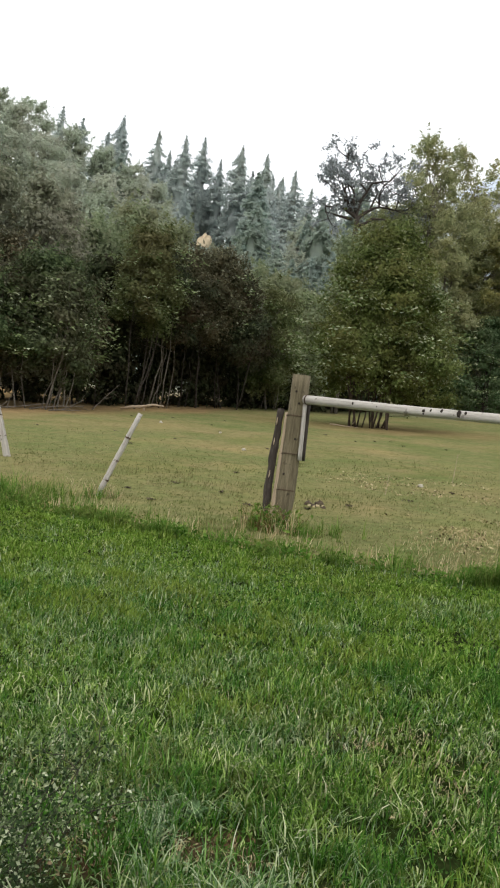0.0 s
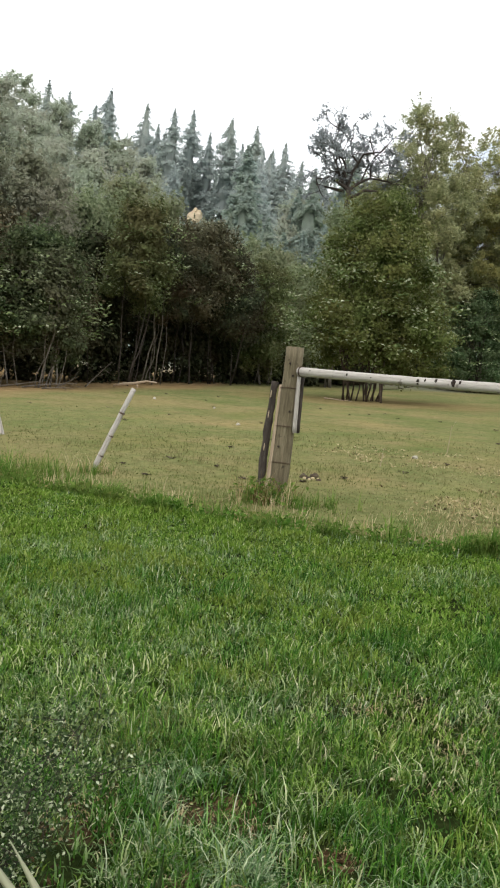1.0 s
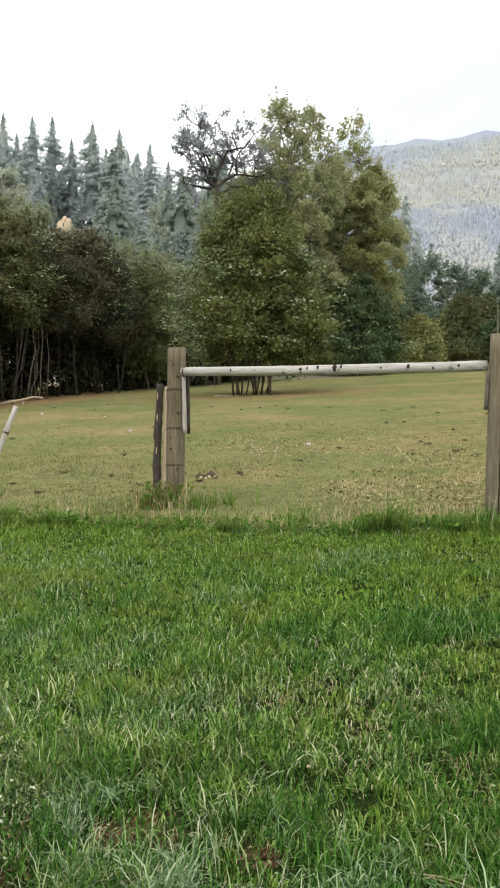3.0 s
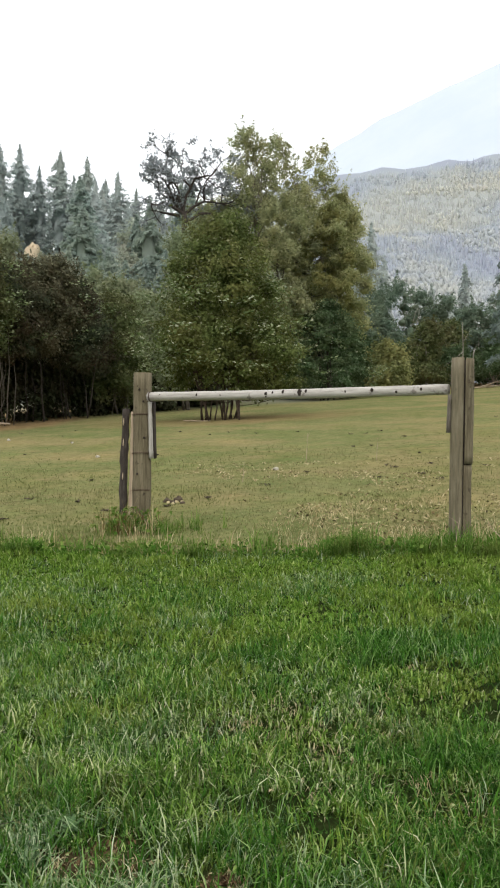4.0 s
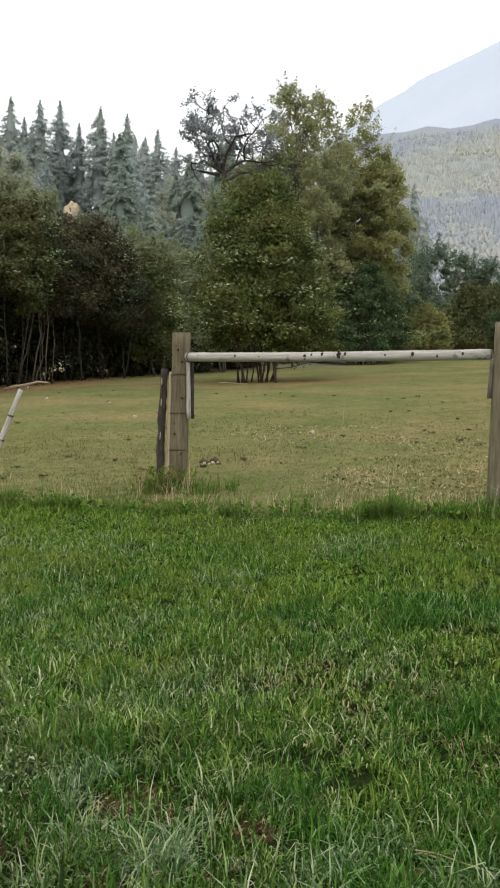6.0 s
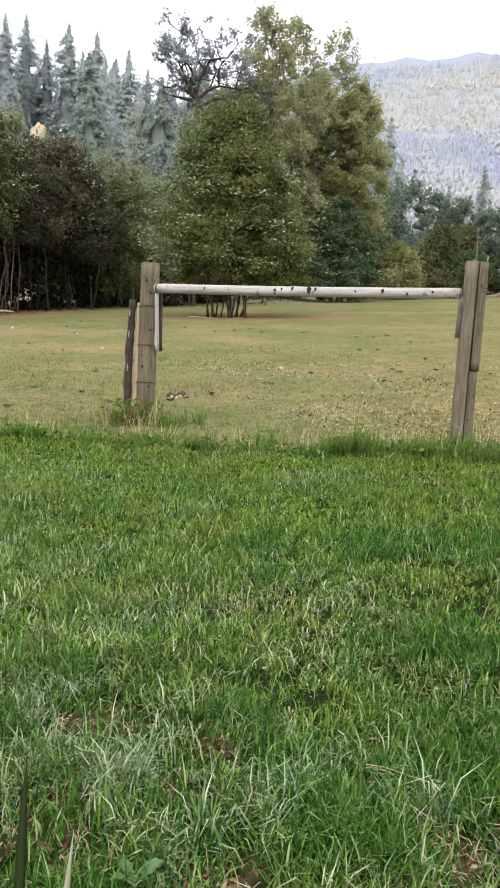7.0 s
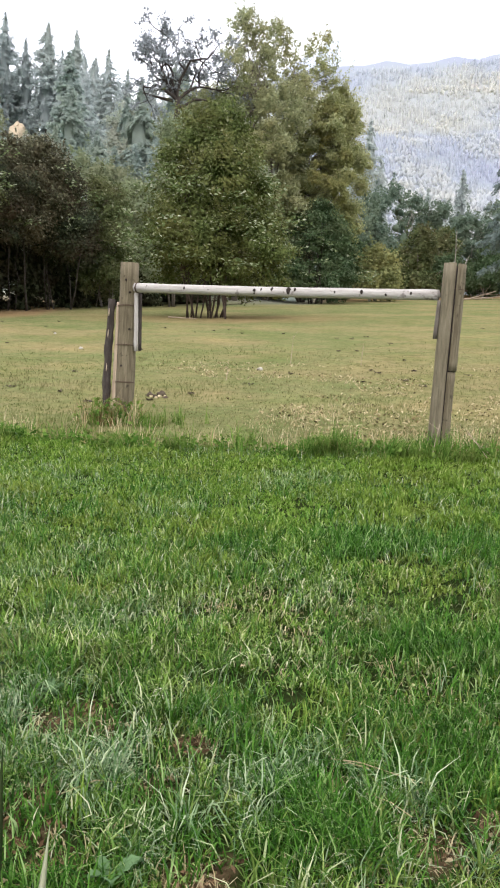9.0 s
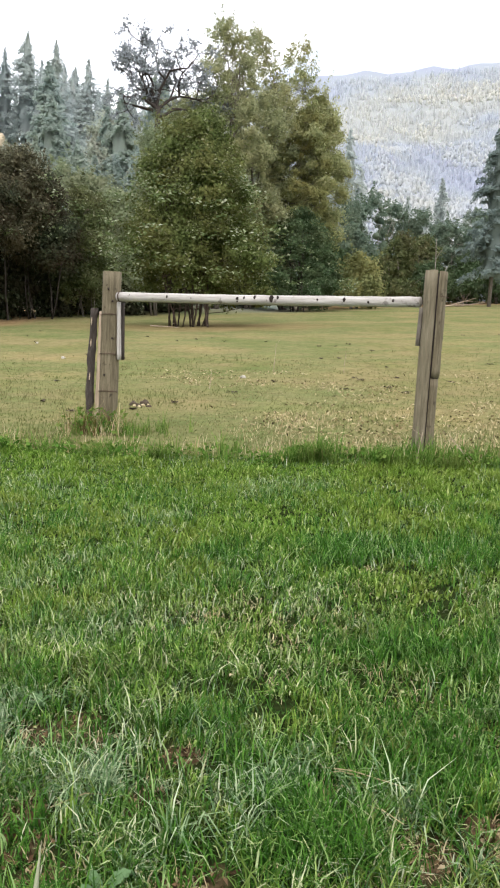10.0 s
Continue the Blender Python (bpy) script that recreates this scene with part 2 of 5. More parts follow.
BARK_BROWN = wood_material("brown_willow_bark", (0.018, 0.012, 0.008), (0.055, 0.038, 0.026), (0.14, 0.11, 0.08), grain=(5, 5, 1.2), relief=0.6)
BARK_PALE = wood_material("pale_alder_bark", (0.13, 0.11, 0.085), (0.30, 0.27, 0.22), (0.52, 0.49, 0.43), grain=(5, 5, 1.2), relief=0.4)
KNOT = wood_material("knot_wood", (0.012, 0.009, 0.007), (0.03, 0.022, 0.016), (0.07, 0.05, 0.04))
DEAD = wood_material("dead_branch_wood", (0.17, 0.12, 0.08), (0.40, 0.31, 0.215), (0.62, 0.52, 0.39))


def plain(name, colour, rough, metal=0.0):
    m, n, l, p = material(name)
    tc = n.new("ShaderNodeTexCoord").outputs["Object"]
    t = noise_node(n, l, tc, 14, 4)
    l.new(mix_colour(n, l, t.outputs["Fac"], tuple(c * 0.7 for c in colour), tuple(min(1, c * 1.3) for c in colour)), p.inputs["Base Color"])
    p.inputs["Roughness"].default_value, p.inputs["Metallic"].default_value = rough, metal
    return m


WIRE = plain("rusted_wire", (0.10, 0.06, 0.04), 0.7, 0.6)
DUNG = plain("dry_dung", (0.07, 0.05, 0.03), 0.95)
STONE = plain("pale_stone", (0.42, 0.39, 0.31), 0.9)
SAND = plain("bare_sandy_soil", (0.62, 0.5, 0.34), 0.95)

DARK_LEAF = leaf_material("thicket_leaves", ((0.0, (0.045, 0.07, 0.03)), (0.6, (0.085, 0.12, 0.05)), (0.95, (0.14, 0.185, 0.08)), (1.0, (0.4, 0.45, 0.3))), (0.13, 0.115, 0.075), 2.4, 0.3, 0.5)
BROWN_LEAF = leaf_material("browned_thicket_leaves", ((0.0, (0.065, 0.068, 0.038)), (0.6, (0.115, 0.115, 0.066)), (0.96, (0.175, 0.175, 0.1)), (1.0, (0.42, 0.42, 0.28))), (0.14, 0.108, 0.062), 1.8, 0.32, 0.5)
# Browned leaf tone, darkened for the thicket's shaded hollows.
DUSK_LEAF = leaf_material("shade_toned_thicket_leaves", ((0.0, (0.03, 0.04, 0.022)), (0.6, (0.055, 0.07, 0.035)), (0.96, (0.1, 0.12, 0.06)), (1.0, (0.3, 0.3, 0.2))), (0.095, 0.062, 0.04), 1.8, 0.28, 0.5)
OLIVE_LEAF = leaf_material("alder_leaves", ((0.0, (0.07, 0.095, 0.036)), (0.5, (0.12, 0.15, 0.058)), (0.95, (0.18, 0.21, 0.085)), (1.0, (0.42, 0.45, 0.28))), (0.155, 0.135, 0.062), 2.5, 0.38, 0.5)
WILLOW_LEAF = leaf_material("willow_leaves", ((0.0, (0.06, 0.085, 0.025)), (0.5, (0.12, 0.158, 0.046)), (0.93, (0.19, 0.235, 0.078)), (1.0, (0.5, 0.52, 0.33))), (0.19, 0.165, 0.055), 1.6, 0.36, 0.5, 0.55)
# Blue-grey tone puts the haze before the old tree into its leaves.
OLD_LEAF = leaf_material("hazed_old_tree_leaves", ((0.0, (0.24, 0.265, 0.275)), (0.6, (0.34, 0.37, 0.375)), (1.0, (0.45, 0.48, 0.475))), None, 1, 0.5, 0.5)
GREEN_LEAF = leaf_material("shrub_leaves", ((0.0, (0.055, 0.095, 0.04)), (0.6, (0.085, 0.14, 0.06)), (1.0, (0.22, 0.28, 0.16))), (0.1, 0.125, 0.055), 2.0, 0.4)
# Cottonwood, turning and yellowing leaves: own hues, lightened to include haze.
POPLAR_LEAF = leaf_material("hazed_cottonwood_leaves", ((0.0, (0.285, 0.315, 0.17)), (0.5, (0.37, 0.4, 0.215)), (0.96, (0.46, 0.485, 0.275)), (1.0, (0.6, 0.63, 0.45))), (0.4, 0.37, 0.185), 2.6, 0.56, 0.6, 0.6)
YELLOW_LEAF = leaf_material("turning_leaves", ((0.0, (0.175, 0.2, 0.085)), (0.6, (0.275, 0.3, 0.12)), (1.0, (0.4, 0.41, 0.185))), (0.34, 0.3, 0.11), 2.0, 0.5, 0.6)
GOLD_LEAF = leaf_material("hazed_yellowing_cottonwood_leaves", ((0.0, (0.29, 0.32, 0.155)), (0.5, (0.385, 0.415, 0.205)), (0.96, (0.47, 0.49, 0.26)), (1.0, (0.63, 0.64, 0.43))), (0.43, 0.405, 0.18), 2.2, 0.56, 0.6, 0.7)
# Pale tones here put the hillside's haze into the leaf colour.
MISTY_LEAF = leaf_material("hazed_hillside_leaves", ((0.0, (0.42, 0.475, 0.365)), (0.6, (0.485, 0.54, 0.42)), (1.0, (0.56, 0.605, 0.48))), (0.515, 0.51, 0.42), 5.0, 0.52, 0.6)
# Back-row tones, olive and brown, lightened to carry haze in the colour.
HAZE_LEAF = leaf_material("hazed_back_row_leaves", ((0.0, (0.215, 0.265, 0.15)), (0.5, (0.285, 0.34, 0.195)), (0.96, (0.365, 0.415, 0.25)), (1.0, (0.5, 0.53, 0.38))), (0.315, 0.305, 0.19), 3.0, 0.5, 0.6)
BROWN_HAZE_LEAF = leaf_material("hazed_browned_back_row_leaves", ((0.0, (0.235, 0.23, 0.17)), (0.5, (0.3, 0.295, 0.22)), (0.96, (0.37, 0.365, 0.275)), (1.0, (0.5, 0.5, 0.39))), (0.26, 0.295, 0.185), 3.0, 0.48, 0.6)
# Leaf colour darkened to paint the deep shade inside the thicket.
SHADE_LEAF = leaf_material("shade_dark_undergrowth_leaves", ((0.0, (0.022, 0.03, 0.014)), (0.7, (0.045, 0.058, 0.026)), (1.0, (0.09, 0.11, 0.055))), (0.06, 0.045, 0.028), 1.5, 0.3)
# Needles paled more with distance, standing in for haze.
NEEDLES = leaf_material("hazed_fir_needles", ((0.0, (0.42, 0.475, 0.465)), (0.5, (0.505, 0.56, 0.54)), (1.0, (0.6, 0.645, 0.615))), (0.52, 0.565, 0.505), 9.0, 0.54, 0.6)
NEEDLES_MID = leaf_material("hazed_middle_fir_needles", ((0.0, (0.3, 0.37, 0.335)), (0.6, (0.39, 0.465, 0.415)), (1.0, (0.47, 0.54, 0.48))), (0.41, 0.465, 0.36), 6.0, 0.54)
NEEDLES_NEAR = leaf_material("hazed_near_fir_needles", ((0.0, (0.17, 0.22, 0.2)), (0.6, (0.225, 0.28, 0.25)), (1.0, (0.29, 0.345, 0.305))), None, 1, 0.45, 0.6)
SHRUB_LEAF = leaf_material("small_shrub_leaves", ((0.0, (0.015, 0.03, 0.012)), (0.5, (0.05, 0.085, 0.03)), (0.8, (0.17, 0.225, 0.1)), (1.0, (0.62, 0.65, 0.46))), None, 1, 0.25, 0.35)


def hill_material(name, a, b, size):
    m, n, l, p = material(name)
    pos = n.new("ShaderNodeNewGeometry").outputs["Position"]
    t = noise_node(n, l, pos, 1 / size, 6, 0.65, (1, 1, 0.5))
    r = ramp(n, ((0.35, a), (0.65, b)))
    l.new(t.outputs["Fac"], r.inputs["Fac"])
    l.new(r.outputs["Color"], p.inputs["Base Color"])
    p.inputs["Roughness"].default_value, p.inputs["Specular IOR Level"].default_value = 1.0, 0.0
    return m


# Pale blue base colour stands in for haze over the far ridge.
RIDGE_FAR = hill_material("haze_toned_far_mountainside", (0.515, 0.575, 0.655), (0.56, 0.61, 0.68), 260)


def slope_material(name, tint, through):
    """Mixed autumn woods with haze put into the colours: broad pale drifts of blue-grey firs, grey-green, yellowing
    aspen and bare tan brush.
    """
    m, n, l, p = material(name)
    geo = n.new("ShaderNodeNewGeometry")
    drift = noise_node(n, l, geo.outputs["Position"], 1 / 75, 4.0, 0.6, (1, 0.4, 1.3))
    # Tone shifts with height: palest mid-slope, blue-grey towards the crest.
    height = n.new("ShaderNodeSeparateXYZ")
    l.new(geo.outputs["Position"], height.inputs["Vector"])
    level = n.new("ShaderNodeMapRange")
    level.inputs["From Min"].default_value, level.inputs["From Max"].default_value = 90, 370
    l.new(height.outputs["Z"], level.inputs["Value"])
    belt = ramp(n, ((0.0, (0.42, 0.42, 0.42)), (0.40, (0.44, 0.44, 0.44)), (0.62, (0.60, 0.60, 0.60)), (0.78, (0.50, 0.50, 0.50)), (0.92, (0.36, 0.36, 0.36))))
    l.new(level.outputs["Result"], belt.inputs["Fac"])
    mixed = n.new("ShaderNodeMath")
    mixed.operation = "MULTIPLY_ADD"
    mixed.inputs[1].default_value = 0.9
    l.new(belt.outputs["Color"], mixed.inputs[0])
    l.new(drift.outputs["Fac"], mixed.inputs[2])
    half = n.new("ShaderNodeMath")
    half.operation = "MULTIPLY"
    half.inputs[1].default_value = 0.526
    l.new(mixed.outputs["Value"], half.inputs[0])
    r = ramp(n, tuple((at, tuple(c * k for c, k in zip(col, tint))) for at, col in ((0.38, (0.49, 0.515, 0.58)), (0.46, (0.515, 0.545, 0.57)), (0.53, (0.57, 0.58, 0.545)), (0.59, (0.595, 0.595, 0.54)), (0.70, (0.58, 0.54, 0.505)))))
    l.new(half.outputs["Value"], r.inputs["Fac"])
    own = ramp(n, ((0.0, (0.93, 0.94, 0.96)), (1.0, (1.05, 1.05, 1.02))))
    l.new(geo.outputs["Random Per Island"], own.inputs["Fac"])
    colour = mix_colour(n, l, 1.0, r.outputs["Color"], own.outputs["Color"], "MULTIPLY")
    l.new(colour, p.inputs["Base Color"])
    p.inputs["Roughness"].default_value, p.inputs["Specular IOR Level"].default_value = 1.0, 0.0
    tr = n.new("ShaderNodeBsdfTranslucent")
    l.new(colour, tr.inputs["Color"])
    mx = n.new("ShaderNodeMixShader")
    mx.inputs["Fac"].default_value = through
    l.new(p.outputs["BSDF"], mx.inputs[1])
    l.new(tr.outputs["BSDF"], mx.inputs[2])
    l.new(mx.outputs["Shader"], n["Material Output"].inputs["Surface"])
    return m


# Ground tinted darker than the trees, offsetting the shade on tree sides.
RIDGE_MID = slope_material("haze_toned_wooded_slope", (0.6, 0.62, 0.64), 0.0)
NEEDLES_FAR = slope_material("hazed_far_fir_needles", (1.04, 1.05, 1.08), 0.35)
LEAVES_FAR = slope_material("hazed_far_aspen_leaves", (1.08, 1.07, 1.04), 0.35)


# ---- building ----
def mesh_of(name, verts, faces, mat, smooth_shade=False):
    """A mesh from arrays of vertices and of faces, which all have the same number of corners or come as a list of arrays."""
    faces = faces if isinstance(faces, list) else [faces]
    me = bpy.data.meshes.new(name)
    loops = np.concatenate([f.ravel() for f in faces]).astype(np.int32)
    sizes = np.concatenate([np.full(len(f), f.shape[1]) for f in faces]).astype(np.int32)
    me.vertices.add(len(verts))
    me.vertices.foreach_set("co", np.asarray(verts, np.float32).ravel())
    me.loops.add(len(loops))
    me.loops.foreach_set("vertex_index", loops)
    me.polygons.add(len(sizes))
    me.polygons.foreach_set("loop_start", np.concatenate([[0], np.cumsum(sizes)[:-1]]).astype(np.int32))
    me.polygons.foreach_set("loop_total", sizes)
    if smooth_shade:
        me.polygons.foreach_set("use_smooth", np.ones(len(sizes), bool))
    me.update(calc_edges=True)
    me.materials.append(mat)
    return me


def part(name, me, parent=None, label=""):
    ob = new(name, me)
    if parent:
        ob.parent = parent
    if label:
        tagged(ob, label)
    return ob


def thing(name, at, label, category, group="", kind=""):
    ob = new(name)
    ob.location = at
    ob.empty_display_size = 0.1
    return tagged(ob, label, category, group, kind)


class Tubes:
    """Gathers tapered, slightly crooked round sticks into one mesh."""

    def __init__(self):
        self.v, self.f, self.caps, self.n = [], [], [], 0

    def add(self, points, radii, sides=6, wobble=0.0, rng=RNG, close=True):
        pts = np.asarray(points, float)
        rad = np.asarray(radii, float)
        k = len(pts)
        tan = np.gradient(pts, axis=0)
        tan /= np.linalg.norm(tan, axis=1)[:, None] + 1e-9
        ref = np.array([0.0, 0.0, 1.0]) if abs(tan[0][2]) < 0.8 else np.array([1.0, 0.0, 0.0])
        u = np.cross(tan, ref)
        u /= np.linalg.norm(u, axis=1)[:, None] + 1e-9
        w = np.cross(tan, u)
        a = np.arange(sides) * 2 * np.pi / sides
        r = rad[:, None] * (1 + wobble * (rng.random((k, sides)) - 0.5) * 2)
        ring = pts[:, None] + r[..., None] * (np.cos(a)[None, :, None] * u[:, None] + np.sin(a)[None, :, None] * w[:, None])
        idx = self.n + np.arange(k * sides).reshape(k, sides)
        q = np.stack([idx[:-1], np.roll(idx[:-1], -1, 1), np.roll(idx[1:], -1, 1), idx[1:]], -1).reshape(-1, 4)
        self.v.append(ring.reshape(-1, 3))
        self.f.append(q)
        self.n += k * sides
        if close:
            for end, way in ((0, -1), (k - 1, 1)):
                self.v.append(pts[end][None])
                c = self.n
                self.n += 1
                e = idx[end]
                self.caps.append(np.stack([e, np.roll(e, -1), np.full(sides, c)], -1)[:, ::way])
        return self

    def mesh(self, name, mat, smooth_shade=True):
        faces = [np.concatenate(self.f)]
        if self.caps:
            faces.append(np.concatenate(self.caps))
        return mesh_of(name, np.concatenate(self.v), faces, mat, smooth_shade)


def bent(p0, p1, k, sag, rng):
    """k points from p0 to p1 with a crooked bow."""
    p0, p1 = np.asarray(p0, float), np.asarray(p1, float)
    t = np.linspace(0, 1, k)[:, None]
    size = np.linalg.norm(p1 - p0)
    off = (rng.random(3) - 0.5) * 2 * sag * size
    jit = (rng.random((k, 3)) - 0.5) * sag * size * 0.35
    jit[0] = jit[-1] = 0
    return p0 + (p1 - p0) * t + off * np.sin(np.pi * t) + jit


def leaf_mesh(name, centres, size, mat, rng, flat=0.5, long=1.7, out=None, core=None):
    """Leaves as folded four-cornered blades, each with its own turn, leaning to the level or outwards; core adds lumps
    inside that hide the dark interior.
    """
    n = len(centres)
    nor = rng.normal(size=(n, 3)) * (1 - flat)
    nor[:, 2] += flat + 0.25 * rng.random(n)
    if out is not None:
        nor = nor * 0.55 + out
    nor /= np.linalg.norm(nor, axis=1)[:, None] + 1e-9
    ax = rng.normal(size=(n, 3))
    ax -= (ax * nor).sum(1)[:, None] * nor
    ax /= np.linalg.norm(ax, axis=1)[:, None] + 1e-9
    bx = np.cross(nor, ax)
    s = (size * (0.6 + 0.8 * rng.random(n)))[:, None]
    v = np.stack([centres - ax * s * long / 2, centres + bx * s / 2 + nor * s * 0.18, centres + ax * s * long / 2 - nor * s * 0.1, centres - bx * s / 2 + nor * s * 0.18], 1).reshape(-1, 3)
    i = np.arange(n) * 4
    faces = [np.concatenate([np.stack([i, i + 1, i + 2], -1), np.stack([i, i + 2, i + 3], -1)])]
    if core is not None:
        faces += [f + len(v) for f in core[1]]
        v = np.concatenate([v, core[0]])
    return mesh_of(name, v, faces, mat, core is not None)


def filler_lobes(centres, radii, rng, sides=8, rings=6):
    """Uneven closed lumps added in the middle of each lobe of a crown, to hide its dark inner shade."""
    n = len(centres)
    up = np.cos(np.pi * np.arange(rings) / (rings - 1))[None, :, None]
    a = np.arange(sides) * 2 * np.pi / sides
    r = radii[:, None, None] * (0.5 + 0.45 * rng.random((n, rings, sides)))
    flat = np.sqrt(np.clip(1 - up**2, 0, 1))
    v = np.stack([r * flat * np.cos(a), r * flat * np.sin(a), r * up * 0.85 + 0 * a], -1) + centres[:, None, None]
    idx = np.arange(n * rings * sides).reshape(n, rings, sides)
    q = np.stack([idx[:, 1:], np.roll(idx[:, 1:], -1, 2), np.roll(idx[:, :-1], -1, 2), idx[:, :-1]], -1).reshape(-1, 4)
    return v.reshape(-1, 3), [q]


def blade_mesh(name, foot, length, width, mat, rng, droop=0.5, heading=None):
    """Grass blades: three tapering lengths that bend over."""
    n = len(foot)
    a = rng.random(n) * 2 * np.pi if heading is None else heading
    h = np.stack([np.cos(a), np.sin(a), 0 * a], -1)
    s = np.stack([-np.sin(a), np.cos(a), 0 * a], -1) * (width / 2)[:, None]
    lean = droop * (0.35 + 0.9 * rng.random(n))
    up = np.array([0, 0, 1.0])
    b1, b2 = lean * 0.45, lean * 1.15
    m = foot + (length * 0.5)[:, None] * (h * np.sin(b1)[:, None] + up * np.cos(b1)[:, None])
    t = m + (length * 0.5)[:, None] * (h * np.sin(b2)[:, None] + up * np.cos(b2)[:, None])
    v = np.stack([foot - s, foot + s, m + s * 0.85, m - s * 0.85, t], 1).reshape(-1, 3)
    i = np.arange(n) * 5
    return mesh_of(name, v, [np.stack([i, i + 1, i + 2, i + 3], -1), np.stack([i + 3, i + 2, i + 4], -1)], mat)


# ---- ground ----
# worn spots in the lawn: x, y, radius
BARE = ((-0.07, 2.79, 0.11), (-0.23, 2.19, 0.09), (-0.11, 2.03, 0.085), (-0.16, 2.36, 0.06), (0.25, 1.9, 0.09), (1.12, 1.95, 0.07), (0.16, 2.32, 0.06), (0.89, 1.93, 0.06), (0.7, 2.23, 0.05), (0.31, 2.53, 0.05), (-0.52, 2.72, 0.13), (-0.78, 2.1, 0.25))


def build_ground():
    radii = np.concatenate([[0.0], np.geomspace(0.5, 60, 150), np.geomspace(62, 600, 60), np.geomspace(650, 4200, 16)])
    turn = np.radians(np.concatenate([np.arange(-40, 50, 0.6), np.arange(50, 320, 4.0)]))
    rr, aa = np.meshgrid(radii[1:], turn, indexing="ij")
    x, y = rr * np.sin(aa), rr * np.cos(aa)
    v = np.concatenate([[[0, 0, ground_at(0, 0)]], np.stack([x, y, land(x, y)], -1).reshape(-1, 3)])
    k, m = rr.shape
    idx = 1 + np.arange(k * m).reshape(k, m)
    q = np.stack([idx[:-1], idx[1:], np.roll(idx[1:], -1, 1), np.roll(idx[:-1], -1, 1)], -1).reshape(-1, 4)
    fan = np.stack([np.zeros(m, int), idx[0], np.roll(idx[0], -1)], -1)
    me = mesh_of("ground", v, [q, fan], TURF, True)
    px, py = v[:, 0], v[:, 1]
    d, az = np.hypot(px, py), np.degrees(np.arctan2(px, py))
    past = smooth(-0.1, 0.35, py - mown_edge(px))
    rim = np.interp(az, [-60, -17, -11, -4, 0, 6, 14, 22, 28, 60], [32.5, 33, 38.3, 46.5, 64, 71, 70, 86, 98, 100])
    wood = np.maximum(smooth(-7.5, -0.5, d - rim + 4 * (soft_noise(px, py, 4) - 0.5)), 0.5 * smooth(5.2, 1.8, np.hypot((px - 6.3) * 0.55, py - 38.4) + 1.6 * (soft_noise(px, py, 2) - 0.5)))
    bare = np.zeros(len(px))
    for bx, by, br in BARE:
        bare = np.maximum(bare, smooth(br * 1.5, br * 0.5, np.hypot(px - bx, py - by) + 0.12 * (soft_noise(px, py, 0.06) - 0.5)))
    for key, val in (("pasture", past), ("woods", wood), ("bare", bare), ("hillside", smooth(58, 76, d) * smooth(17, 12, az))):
        me.attributes.new(key, "FLOAT", "POINT").data.foreach_set("value", val.astype(np.float32))
    tagged(part("ground", me), "rising pasture of dry cropped turf beyond a green mown lawn", "ground", kind="structure")


build_ground()


def mountain(name, az, elev, dist, deep, mat, label, rough):
    """A ridge whose skyline follows the elevations given at the azimuths, falling away to the valley floor."""
    cols = np.linspace(az[0], az[-1], 90)
    crest = np.tan(np.radians(np.interp(cols, az, elev))) * dist + 1.5
    crest = np.convolve(np.pad(crest, 6, mode="edge"), np.ones(13) / 13, mode="valid")
    rows = np.linspace(0, 1, 30)
    a, t = np.meshgrid(np.radians(cols), rows, indexing="ij")
    d = dist - deep * (1 - t)
    x, y = d * np.sin(a), d * np.cos(a)
    z = 5 + (crest[:, None] - 5) * t ** 1.15 + (soft_noise(x, y, deep / 7) - 0.5) * rough * np.sin(np.pi * np.clip(t, 0, 1)) + (soft_noise(x, y, deep / 25) - 0.5) * rough * 0.25 * t
    brow = np.stack([x[:, -1] * 1.1, y[:, -1] * 1.1, z[:, -1]], -1)[:, None]
    back = np.stack([x[:, -1] * 1.4, y[:, -1] * 1.4, 0 * x[:, -1] - 5], -1)[:, None]
    v = np.concatenate([np.stack([x, y, z], -1), brow, back], 1)
    i = np.arange(v.shape[0] * v.shape[1]).reshape(v.shape[:2])
    q = np.stack([i[:-1, :-1], i[1:, :-1], i[1:, 1:], i[:-1, 1:]], -1).reshape(-1, 4)
    tagged(part(name, mesh_of(name, v.reshape(-1, 3), q, mat, True)), label, "mountain", kind="structure")
    return x, y, z


mountain("mountain_far", [2, 10, 15.9, 20.4, 27.4, 33, 45, 70], [14, 17, 20.4, 22.8, 24.7, 26, 25, 18], 2600, 1500, RIDGE_FAR, "mountain ridge far across the valley, haze put into its blue colour", 60)
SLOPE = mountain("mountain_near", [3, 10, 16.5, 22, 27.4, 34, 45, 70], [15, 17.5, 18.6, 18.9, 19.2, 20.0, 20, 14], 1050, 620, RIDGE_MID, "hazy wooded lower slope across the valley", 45)


